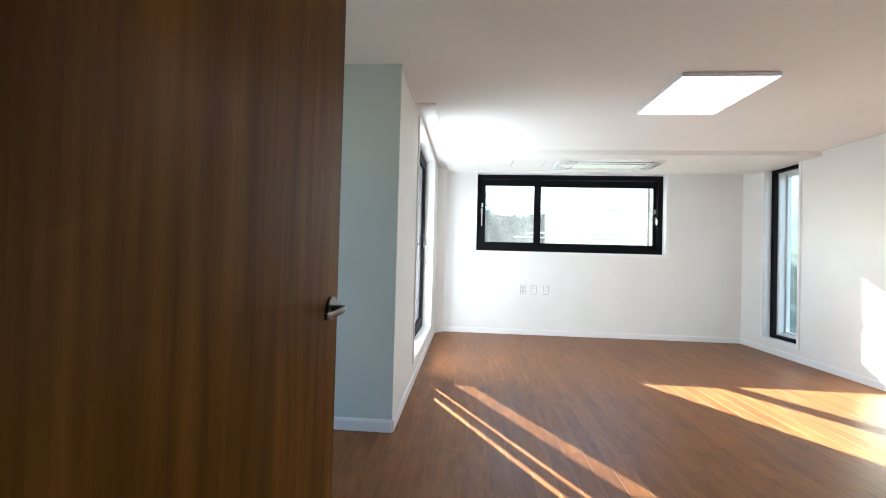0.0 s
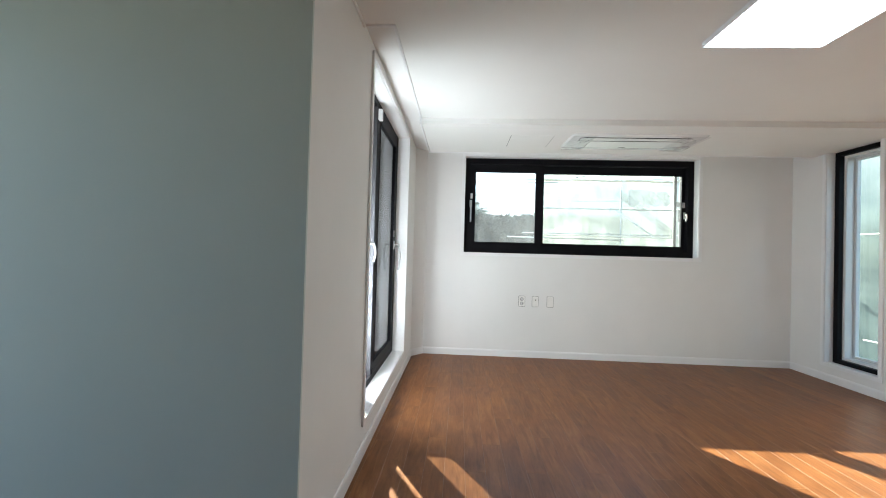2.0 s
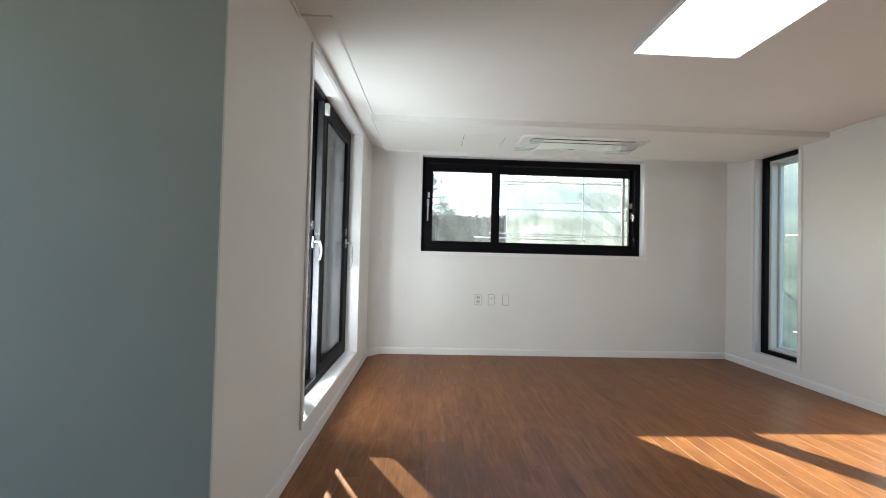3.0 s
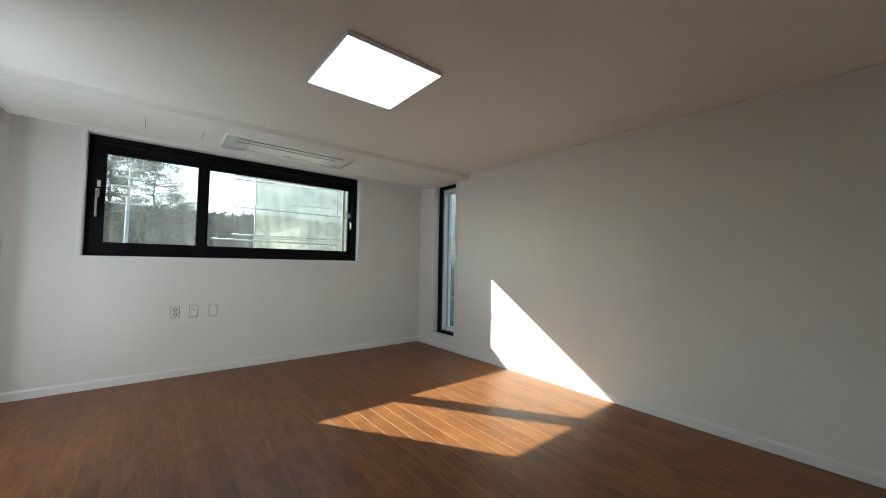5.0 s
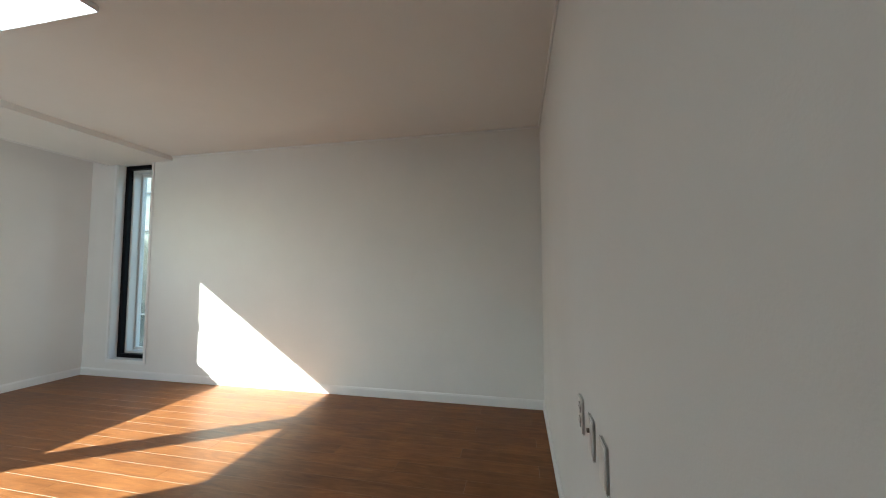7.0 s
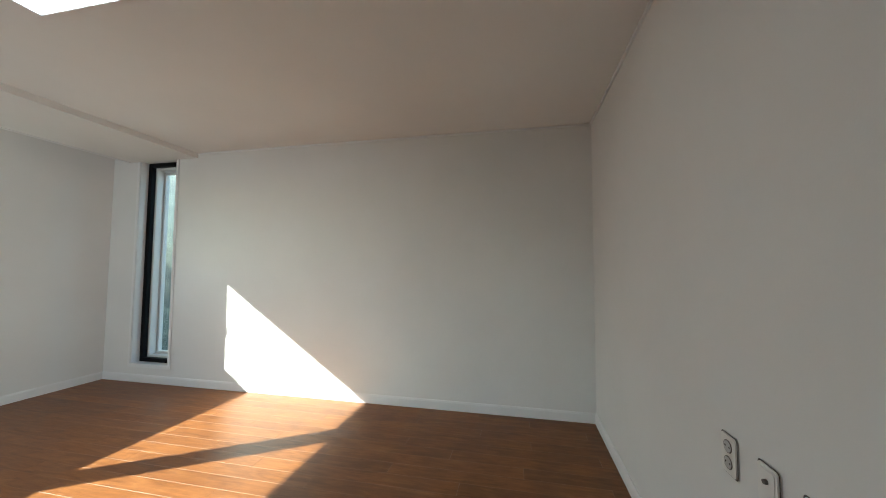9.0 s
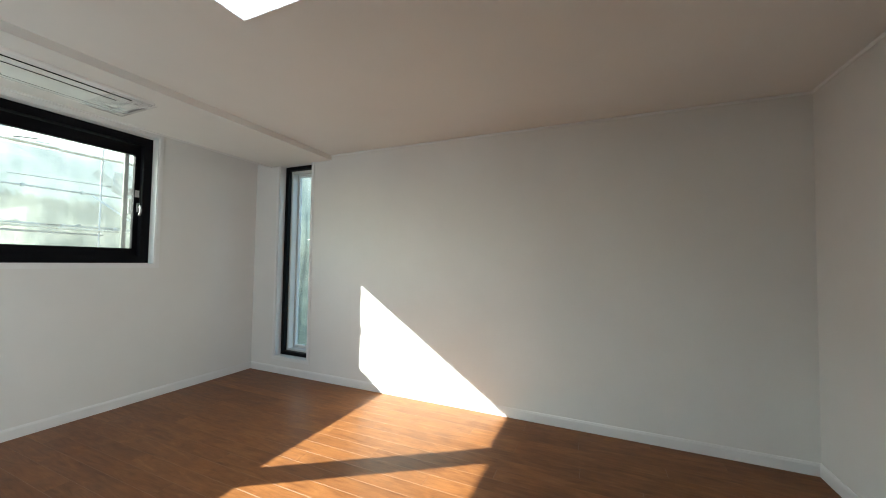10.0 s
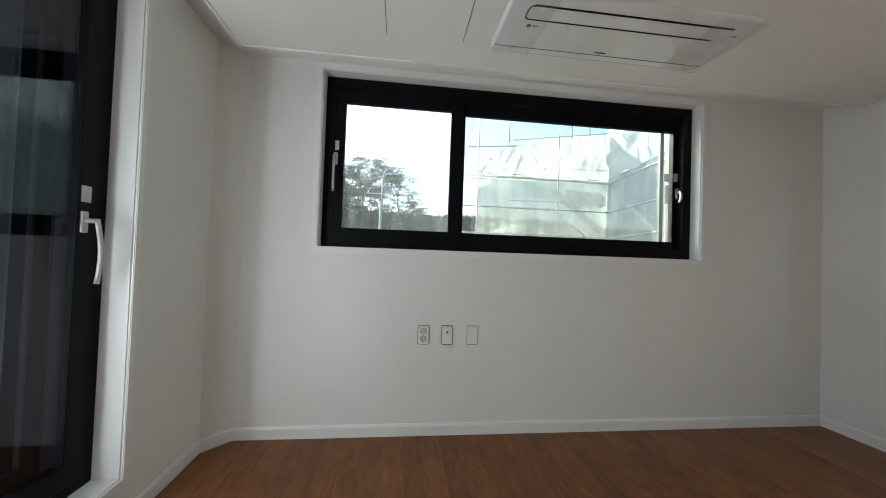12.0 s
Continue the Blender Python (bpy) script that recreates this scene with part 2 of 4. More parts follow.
def netting(name, a, b, clear, bands=(1.0, 1.0, 1.0)):
    """Thin sheet that lets part of the light through, with streaks and stains of its own."""
    m, nt, p = nodes_of(name)
    f = noise_tex(nt, coords(nt, bands), 0.9, 6, 0.62)
    g = noise_tex(nt, coords(nt, (1, 1, 1)), 0.35, 3)
    add = nt.nodes.new("ShaderNodeMath")
    add.operation, add.inputs[1].default_value = "MULTIPLY_ADD", 0.5
    half = nt.nodes.new("ShaderNodeMath")
    half.operation, half.inputs[1].default_value = "MULTIPLY", 0.5
    nt.links.new(g, half.inputs[0])
    nt.links.new(f, add.inputs[0])
    nt.links.new(half.outputs[0], add.inputs[2])
    col = ramp(nt, add.outputs[0], [(0.38, a), (0.62, b)])
    nt.links.new(col, p.inputs["Base Color"])
    p.inputs["Roughness"].default_value = 0.5
    tr = nt.nodes.new("ShaderNodeBsdfTranslucent")
    nt.links.new(col, tr.inputs["Color"])
    mix = nt.nodes.new("ShaderNodeMixShader")
    mix.inputs[0].default_value = 0.5
    nt.links.new(p.outputs[0], mix.inputs[1])
    nt.links.new(tr.outputs[0], mix.inputs[2])
    cl = nt.nodes.new("ShaderNodeBsdfTransparent")
    mix2 = nt.nodes.new("ShaderNodeMixShader")
    mix2.inputs[0].default_value = clear
    nt.links.new(mix.outputs[0], mix2.inputs[1])
    nt.links.new(cl.outputs[0], mix2.inputs[2])
    nt.links.new(mix2.outputs[0], nt.nodes["Material Output"].inputs["Surface"])
    return m


def glow(name, colour, strength):
    m, nt, p = nodes_of(name)
    p.inputs["Base Color"].default_value = (0.9, 0.9, 0.9, 1)
    p.inputs["Emission Color"].default_value = (*colour, 1)
    p.inputs["Emission Strength"].default_value = strength
    return m


# pale joints: dusty grooves and light caught by the bevel, both as colour
PLANKEDGE = mottled("pale_plank_edge", (0.22, 0.125, 0.075), (0.30, 0.18, 0.112), 0.5, 9, 120, 0.1, spec=0.3)
PLANK, DOORWOOD = wood_plank(), wood_door()
GLASS = thin_glass("window_glass", (0.965, 0.985, 0.975), 0.04, dust_haze=0.018)
CLEARGLASS = thin_glass("clear_glass", (0.95, 0.975, 0.965), 0.03)
DOORGLASS = thin_glass("door_glass", (0.84, 0.865, 0.89), 0.028)
FILM = thin_glass("protective_film", (0.97, 0.97, 0.98), 0.06, 0.04, dust_haze=0.09)
NET = netting("pale_safety_net", (0.085, 0.097, 0.088), (0.33, 0.33, 0.29), 0.14, (0.9, 0.9, 1.3))
SHADENET = netting("veiled_stair", (0.17, 0.17, 0.145), (0.30, 0.29, 0.25), 0.8)
# near stretch of the side net, its shade put into a darker teal
NETSIDE = netting("shaded_safety_net", (0.025, 0.047, 0.046), (0.120, 0.152, 0.140), 0.08, (0.8, 0.8, 4.0))
TARP = netting("white_tarpaulin", (0.42, 0.44, 0.43), (0.74, 0.74, 0.71), 0.05)
# added mesh, set by how far it dims one sun stripe
MESH = netting("sun_dimming_mesh", (0.006, 0.006, 0.007), (0.010, 0.010, 0.011), 0.6)
LED = glow("led_diffuser", (0.95, 0.972, 1.0), 1.78)


# ---------------------------------------------------------------- shape helpers
def part(name, bm, material, parent=None, label=""):
    me = bpy.data.meshes.new(name)
    bm.normal_update()
    bm.to_mesh(me)
    bm.free()
    if material is not None:
        me.materials.append(material)
    ob = new(name, me)
    if parent is not None:
        ob.parent = parent
    if label:
        tagged(ob, label)
    return ob


def thing(name, label, category, group="", kind="", at=(0, 0, 0)):
    e = new(name)
    e.location = at
    e.empty_display_size = 0.1
    return tagged(e, label, category, group, kind)


def add_box(bm, x0, x1, y0, y1, z0, z1, bevel=0.0, seg=1):
    r = bmesh.ops.create_cube(bm, size=1.0)
    vs = r["verts"]
    bmesh.ops.scale(bm, vec=(abs(x1 - x0), abs(y1 - y0), abs(z1 - z0)), verts=vs)
    bmesh.ops.translate(bm, vec=((x0 + x1) / 2, (y0 + y1) / 2, (z0 + z1) / 2), verts=vs)
    if bevel:
        es = list({e for v in vs for e in v.link_edges})
        bmesh.ops.bevel(bm, geom=es, offset=bevel, segments=seg, affect="EDGES", profile=0.6)
    return bm


def box(*a, **k):
    return add_box(bmesh.new(), *a, **k)


def add_tube(bm, a, b, r0, r1=None, n=10):
    """A round bar from a to b, tapered where two radii are given."""
    a, b = Vector(a), Vector(b)
    r1 = r0 if r1 is None else r1
    q = (b - a).to_track_quat("Z", "Y")
    rings = []
    for p, r in ((a, r0), (b, r1)):
        rings.append([bm.verts.new(p + q @ Vector((r * math.cos(i * math.tau / n), r * math.sin(i * math.tau / n), 0))) for i in range(n)])
    for i in range(n):
        bm.faces.new((rings[0][i], rings[0][(i + 1) % n], rings[1][(i + 1) % n], rings[1][i])).smooth = True
    bm.faces.new(rings[0][::-1])
    bm.faces.new(rings[1])
    return bm


def sweep(points, w, h, up=(0, 0, 1), n=10):
    """A rounded bar of width w and height h along a line of points."""
    bm = bmesh.new()
    pts = [Vector(p) for p in points]
    rings = []
    for i, p in enumerate(pts):
        d = (pts[min(i + 1, len(pts) - 1)] - pts[max(i - 1, 0)]).normalized()
        s = d.cross(Vector(up)).normalized()
        u = s.cross(d)
        ring = []
        for k in range(n):
            a = k * math.tau / n
            ca, sa = math.cos(a), math.sin(a)
            ring.append(bm.verts.new(p + s * (w / 2 * math.copysign(abs(ca) ** 0.6, ca)) + u * (h / 2 * math.copysign(abs(sa) ** 0.6, sa))))
        rings.append(ring)
    for a, b in zip(rings, rings[1:]):
        for k in range(n):
            bm.faces.new((a[k], a[(k + 1) % n], b[(k + 1) % n], b[k])).smooth = True
    bm.faces.new(rings[0][::-1])
    bm.faces.new(rings[-1])
    return bm


def rounded_outline(x0, x1, y0, y1, r, n=6):
    pts = []
    for cx, cy, a0 in ((x1 - r, y1 - r, 0), (x0 + r, y1 - r, 90), (x0 + r, y0 + r, 180), (x1 - r, y0 + r, 270)):
        for k in range(n + 1):
            a = radians(a0 + 90 * k / n)
            pts.append((cx + r * math.cos(a), cy + r * math.sin(a)))
    return pts


def slab(outline, z0, z1, inset=0.0):
    """A flat plate with the given outline, its z1 side drawn in by inset."""
    bm = bmesh.new()
    cx = sum(p[0] for p in outline) / len(outline)
    cy = sum(p[1] for p in outline) / len(outline)
    low = [bm.verts.new((x, y, z0)) for x, y in outline]
    top = []
    for x, y in outline:
        dx, dy = x - cx, y - cy
        top.append(bm.verts.new((x - math.copysign(min(inset, abs(dx)), dx), y - math.copysign(min(inset, abs(dy)), dy), z1)))
    n = len(outline)
    for i in range(n):
        bm.faces.new((low[i], low[(i + 1) % n], top[(i + 1) % n], top[i]))
    bm.faces.new(low[::-1])
    bm.faces.new(top)
    bmesh.ops.recalc_face_normals(bm, faces=bm.faces)
    return bm


def frame_loop(u0, u1, v0, v1, w, d0, d1, place, bevel=0.003):
    """Four mitred bars round the opening u0..u1 by v0..v1 (outer size), w wide, from depth d0 to d1. place(u, v, d) gives the world point."""
    bm = bmesh.new()
    outer = [(u0, v0), (u1, v0), (u1, v1), (u0, v1)]
    inner = [(u0 + w, v0 + w), (u1 - w, v0 + w), (u1 - w, v1 - w), (u0 + w, v1 - w)]
    rows = []
    for ring, d in ((outer, d1), (outer, d0), (inner, d0), (inner, d1)):
        rows.append([bm.verts.new(place(u, v, d)) for u, v in ring])
    for a in range(4):
        ra, rb = rows[a], rows[(a + 1) % 4]
        for i in range(4):
            bm.faces.new((ra[i], ra[(i + 1) % 4], rb[(i + 1) % 4], rb[i]))
    bmesh.ops.recalc_face_normals(bm, faces=bm.faces)
    if bevel:
        es = [e for e in bm.edges if e.calc_face_angle(0) > 0.6]
        bmesh.ops.bevel(bm, geom=es, offset=bevel, segments=2, affect="EDGES")
    return bm


def wall(name, label, axis, d0, d1, u0, u1, z0, z1, holes=(), material=None):
    """A wall from depth d0 to d1 along the axis, u0..u1 wide, with rectangular openings (ua, ub, za, zb) going through it."""
    bm = bmesh.new()
    us = sorted({u0, u1, *(h[0] for h in holes), *(h[1] for h in holes)})
    for a, b in zip(us, us[1:]):
        spans = [(z0, z1)]
        for ha, hb, hz0, hz1 in holes:
            if ha <= a and b <= hb:
                spans = [s for lo, hi in spans for s in ((lo, min(hi, hz0)), (max(lo, hz1), hi)) if s[1] - s[0] > 1e-5]
        for lo, hi in spans:
            if axis == "x":
                add_box(bm, d0, d1, a, b, lo, hi)
            else:
                add_box(bm, a, b, d0, d1, lo, hi)
    bmesh.ops.remove_doubles(bm, verts=bm.verts, dist=1e-5)
    return tagged(part(name, bm, material or WALL), label, "wall", kind="structure")


# ---------------------------------------------------------------- the shell
YN, YB, HC, HS, HR = -2.892, -4.782, 2.30, 2.252, 2.325
XA = -6.0            # far side of the side room
TOP = 2.7

wall("wall_south", "white papered wall with a wide window", "y", 0.0, 0.30, -4.037, 0.30, 0, TOP, [(-3.60, -0.995, 1.168, 2.28)])
wall("wall_east", "white papered wall with a narrow tall window", "x", 0.0, 0.26, YB - 0.15, 0.0, 0, TOP, [(-0.815, -0.357, 0.176, 2.262)])
wall("wall_west", "white papered wall with a sliding balcony door", "x", XL - 0.32, XL, YN + 0.01, -0.133, 0, TOP, [(-2.085, -0.697, 0.205, 2.25)])
# runs on unseen past the room, to keep the sun off window_3
wall("wall_side_room", "pale blue-grey papered wall of the side room, cool shade in its colour", "y", YN, YN + 0.2, XA - 1.9, XL - 0.32, 0, 3.6, material=WALLSHADE)
wall("wall_side_room_end", "pale blue-grey papered end of the wall, cool shade in its colour", "y", YN, YN + 0.01, XL - 0.32, XL, 0, TOP, material=WALLSHADE)
wall("wall_north", "white papered wall with a doorway", "y", YB - 0.15, YB, XA - 0.2, 0.0, 0, TOP, [(-4.18, -3.34, 0.0, 2.08)])
wall("wall_side_room_west", "plain wall with an opening to daylight", "x", XA - 0.2, XA, YB, YN, 0, TOP, [(-4.55, -3.1, 0.2, 2.25)])
wall("wall_hall_west", "plain hall wall", "x", -4.75, -4.6, -6.6, YB - 0.15, 0, TOP)
wall("wall_hall_east", "plain hall wall", "x", -2.9, -2.75, -6.6, YB - 0.15, 0, TOP)
wall("wall_hall_north", "plain hall wall", "y", -6.75, -6.6, -4.75, -2.75, 0, TOP)

# slanted corner between the balcony wall and the window wall
bm = bmesh.new()
c0, c1 = Vector((XL, -0.133, 0)), Vector((-4.037, 0.0, 0))
ring = [c0, c1, Vector((-4.037, 0.3, 0)), Vector((XL - 0.32, 0.3, 0)), Vector((XL - 0.32, -0.133, 0))]
lo = [bm.verts.new(p) for p in ring]
hi = [bm.verts.new(p + Vector((0, 0, TOP))) for p in ring]
for i in range(5):
    bm.faces.new((lo[i], lo[(i + 1) % 5], hi[(i + 1) % 5], hi[i]))
bm.faces.new(hi)
bm.faces.new(lo[::-1])
bmesh.ops.recalc_face_normals(bm, faces=bm.faces)
tagged(part("wall_corner", bm, WALL), "white papered slanted wall corner", "wall", kind="structure")

# ceiling: main field, lower strip along the window, curtain recess round two sides
XR = -3.995          # inner edge of the recess
YS, YR, YF = -1.072, -0.235, -2.30
bm = bmesh.new()
add_box(bm, XR, 0.0, YF, YS, HC, TOP)
add_box(bm, XA, 0.0, YB, YF, HC, TOP)
add_box(bm, XL, XR, YF, 0.0, HR, TOP)
add_box(bm, XR, 0.0, YR, 0.0, HR, TOP)
add_box(bm, XR, 0.0, YS, YR, HS, TOP)
tagged(part("ceiling", bm, CEIL), "white papered ceiling with a lower strip by the window", "ceiling", kind="structure")
bm = box(-4.75, -2.75, -6.6, YB - 0.15, 2.3, TOP)
tagged(part("ceiling_hall", bm, CEIL), "plain white hall ceiling", "ceiling", kind="structure")
bm = box(-6.2, 0.3, -6.75, 0.3, TOP + 0.004, TOP + 0.25)
tagged(part("roof_slab", bm, CONCRETE), "grey concrete slab over the room", "roof", kind="structure")


def trim_bar(name, label, a, b, w, h, z0, side):
    """A straight strip from a to b (plan points), w deep on the given side, from z0 up by h."""
    a, b = Vector((*a, 0)), Vector((*b, 0))
    d = (b - a).normalized()
    n = Vector((-d.y, d.x, 0)) * side
    bm = bmesh.new()
    prof = [(0, 0), (w, 0), (w, h * 0.8), (w * 0.55, h), (0, h)]
    ends = [[bm.verts.new(p + n * u + Vector((0, 0, z0 + v))) for u, v in prof] for p in (a, b)]
    for i in range(5):
        bm.faces.new((ends[0][i], ends[0][(i + 1) % 5], ends[1][(i + 1) % 5], ends[1][i]))
    bm.faces.new(ends[0][::-1])
    bm.faces.new(ends[1])
    bmesh.ops.recalc_face_normals(bm, faces=bm.faces)
    return tagged(part(name, bm, TRIM), label, name.split("_")[0], kind="structure")


BASE = "low white baseboard along the wall"
for a, b, s in (((-4.037, 0.0), (0.0, 0.0), -1), ((0.0, YB), (0.0, 0.0), 1), ((XL, YN), (XL, -0.133), -1), ((XL, -0.133), (-4.037, 0.0), -1),
                ((XA, YN), (XL, YN), -1), ((-3.29, YB), (0.0, YB), 1), ((XA, YB), (-4.23, YB), 1)):
    trim_bar("baseboard", BASE, a, b, 0.011, 0.075, 0.001, s)

# thin bead where walls meet the main ceiling, and lips along the recess
bm = bmesh.new()
add_box(bm, -0.012, -0.0005, YB, YS, HC - 0.016, HC + 0.001, 0.003)
add_box(bm, XA, -0.012, YB + 0.0005, YB + 0.014, HC - 0.018, HC + 0.001, 0.004)
add_box(bm, XL + 0.0005, XL + 0.012, YN, YF, HC - 0.016, HC + 0.001, 0.003)
tagged(part("trim_cornice", bm, TRIM), "thin white bead between wall and ceiling", "trim", kind="structure")
bm = bmesh.new()
add_box(bm, XR - 0.012, XR + 0.004, YF, YS, HC - 0.008, HC + 0.03, 0.002)
add_box(bm, XL, XR, YF - 0.004, YF + 0.012, HC - 0.008, HC + 0.03, 0.002)
add_box(bm, XR - 0.012, XR + 0.004, YS - 0.006, YR + 0.012, HS - 0.008, HS + 0.08, 0.002)
add_box(bm, XR + 0.004, -0.0005, YR - 0.004, YR + 0.012, HS - 0.008, HS + 0.08, 0.002)
tagged(part("trim_recess", bm, TRIM), "narrow white edging of the curtain recess", "trim", kind="structure")


# ---------------------------------------------------------------- windows
def south(u, v, d):
    return (u, d, v)


def east(u, v, d):
    return (d, u, v)


def west(u, v, d):
    return (XL - d, u, v)


def pane(u0, u1, v0, v1, d, place, parent, name="pane", material=None):
    a, b = Vector(place(u0, v0, d - 0.003)), Vector(place(u1, v1, d + 0.003))
    ob = part(name, box(min(a.x, b.x), max(a.x, b.x), min(a.y, b.y), max(a.y, b.y), min(a.z, b.z), max(a.z, b.z)), material or GLASS, parent)
    ob.visible_shadow = False
    return ob


def sash(parent, u0, u1, v0, v1, w, d0, d1, place, material=BLACK, name="sash", glass=None):
    s = part(name, frame_loop(u0, u1, v0, v1, w, d0, d1, place), material, parent)
    mid = (d0 + d1) / 2
    for d in (mid,) if glass is not DOORGLASS else (mid - 0.009, mid + 0.009):
        pane(u0 + w - 0.006, u1 - w + 0.006, v0 + w - 0.006, v1 - w + 0.006, d, place, s, material=glass)
    return s


def lever(parent, u, v, d, place, out=-1, down=1, metal=SILVER, lean=0.0, size=1.0, reach=0.05, label="silver lever handle"):
    """A window lever: a slim plate with a neck and a curved grip that hangs down."""
    a, b = Vector(place(u - 0.014, v - 0.04, d)), Vector(place(u + 0.014, v + 0.04, d + out * 0.012))
    plate = part("handle", box(min(a.x, b.x), max(a.x, b.x), min(a.y, b.y), max(a.y, b.y), min(a.z, b.z), max(a.z, b.z), bevel=0.005, seg=2), metal, parent, label)
    pts = []
    for k in range(9):
        s = k / 8
        pts.append(place(u + lean * s, v + 0.012 - down * size * 0.15 * s, d + out * (reach + 0.014 * math.sin(s * math.pi))))
    part("grip", sweep(pts, 0.016, 0.016, up=(1, 0.3, 0)), metal, plate)
    part("neck", add_tube(bmesh.new(), place(u, v + 0.005, d), place(u, v + 0.005, d + out * (reach + 0.005)), 0.009), metal, plate)
    return plate


def sticker(parent, u, v, d, place, w=0.021, h=0.030, out=-1):
    a, b = Vector(place(u - w, v - h, d)), Vector(place(u + w, v + h, d + out * 0.0015))
    return part("sticker", box(min(a.x, b.x), max(a.x, b.x), min(a.y, b.y), max(a.y, b.y), min(a.z, b.z), max(a.z, b.z)), LABEL, parent, "small grey printed sticker")


# wide window in the south wall
w1 = thing("window_1", "wide sliding window with black frame and white casing", "window", kind="structure", at=(0, 0, 0))
part("casing", frame_loop(-3.635, -0.96, 1.133, 2.315, 0.035, -0.010, -0.0002, south), TRIM, w1, "flat white casing")
part("lining", frame_loop(-3.5998, -0.9952, 1.1682, 2.2798, 0.005, 0.0, 0.0818, south, 0), TRIM, w1, "white reveal lining")
part("frame", frame_loop(-3.597, -0.998, 1.171, 2.277, 0.066, 0.082, 0.19, south), BLACK, w1, "black outer frame")
s = sash(w1, -3.56, -2.69, 1.212, 2.205, 0.088, 0.088, 0.126, south)
lever(s, -3.525, 1.745, 0.088, south, size=1.55)
sticker(s, -3.528, 1.832, 0.088, south)
part("pull", box(-3.4735, -3.4715, 0.091, 0.097, 1.64, 1.74), SILVER, s)
s = sash(w1, -2.76, -1.013, 1.212, 2.205, 0.088, 0.134, 0.172, south)
lever(s, -1.068, 1.66, 0.134, south, size=0.55, lean=-0.006, reach=0.034)
sticker(s, -1.075, 1.78, 0.134, south)
part("outer_frame", frame_loop(-3.597, -0.998, 1.171, 2.30, 0.035, 0.205, 0.298, south), PVC, w1, "white plastic outer frame")
sash(w1, -3.57, -2.70, 1.20, 2.285, 0.038, 0.215, 0.245, south, PVC, "outer_sash")
# right outer sash lies in shade, so it is coloured dark, not white
s = sash(w1, -2.735, -1.0, 1.20, 2.285, 0.042, 0.262, 0.282, south, OLIVE, "outer_sash")
part("screen_frame", frame_loop(-1.135, -1.03, 1.205, 2.28, 0.03, 0.222, 0.250, south), OLIVE, w1, "dark grey screen edge, shade put into its colour")
part("pull", box(-1.105, -1.065, 0.2045, 0.2215, 1.60, 1.74, bevel=0.003), PVC, s, "white plastic pull")
sticker(s, -1.082, 1.80, 0.2215, south)

# narrow window in the east wall
w2 = thing("window_2", "narrow tall window with black frame and white sash", "window", kind="structure")
part("casing", frame_loop(-0.852, -0.325, 0.145, 2.29, 0.032, -0.010, -0.0002, east), TRIM, w2, "flat white casing")
part("lining", frame_loop(-0.8148, -0.3572, 0.1762, 2.2618, 0.005, 0.0, 0.0778, east, 0), TRIM, w2, "white reveal lining")
part("frame", frame_loop(-0.813, -0.360, 0.178, 2.26, 0.042, 0.078, 0.125, east), BLACK, w2, "black inner frame")
part("outer_frame", frame_loop(-0.813, -0.360, 0.178, 2.26, 0.060, 0.128, 0.265, east), PVC, w2, "white plastic frame")
s = sash(w2, -0.795, -0.378, 0.205, 2.23, 0.060, 0.205, 0.245, east, PVC, glass=CLEARGLASS)
for k in range(2):
    part("glazing_bead", frame_loop(-0.752 + k * 0.012, -0.421 - k * 0.012, 0.246 + k * 0.012, 2.189 - k * 0.012, 0.006, 0.197 + 0.003 * k, 0.2055, east), ACGLOSS, s)

# sliding balcony door in the west wall
w3 = thing("door_1", "sliding glass balcony door with black sashes", "balcony door", kind="structure")
part("casing", frame_loop(-2.115, -0.667, 0.175, 2.28, 0.032, -0.012, -0.0002, west), TRIM, w3, "flat white casing")
part("lining", frame_loop(-2.0848, -0.6972, 0.2052, 2.2498, 0.005, 0.0, 0.0998, west, 0), TRIM, w3, "white reveal lining")
part("frame", frame_loop(-2.083, -0.699, 0.207, 2.248, 0.045, 0.10, 0.245, west), BLACK, w3, "black outer frame")
s = sash(w3, -1.53, -0.735, 0.245, 2.212, 0.085, 0.100, 0.146, west, glass=DOORGLASS)
part("glazing_bead", frame_loop(-1.447, -0.818, 0.328, 2.129, 0.012, 0.096, 0.101, west), BLACK, s)
# end face of the stile, a lighter grey than the sash
part("stile_edge", box(XL - 0.144, XL - 0.102, -1.5335, -1.5302, 0.25, 2.207, bevel=0.001), EDGEGREY, s, "lighter grey stile edge")
lever(s, -0.805, 1.215, 0.100, west, size=1.6, lean=0.012)
sticker(s, -0.794, 1.32, 0.100, west)
s2 = sash(w3, -2.05, -1.47, 0.245, 2.212, 0.085, 0.150, 0.190, west, glass=DOORGLASS)
lever(s2, -1.548, 1.20, 0.150, west, size=0.9, lean=0.012)
sticker(s2, -1.548, 1.32, 0.150, west)
part("stopper", box(XL - 0.0995, XL - 0.07, -1.53, -1.49, 2.11, 2.19, bevel=0.006, seg=2), PVC, s, "white plastic stopper block")
part("roller_cover", box(XL - 0.0995, XL - 0.092, -1.525, -1.49, 0.262, 0.30, bevel=0.003), BLACK, s)
part("track", box(XL - 0.112, XL - 0.1, -2.04, -0.74, 0.2525, 0.2565), EDGEGREY, w3, "grey aluminium track")
part("outer_frame", frame_loop(-2.083, -0.699, 0.207, 2.248, 0.04, 0.25, 0.318, west), BLACK, w3, "black outer frame")
sash(w3, -1.40, -0.735, 0.245, 2.212, 0.07, 0.258, 0.282, west, BLACK, "outer_sash", CLEARGLASS)
near = sash(w3, -2.05, -1.31, 0.245, 2.212, 0.07, 0.288, 0.312, west, PVC, "outer_sash", CLEARGLASS)
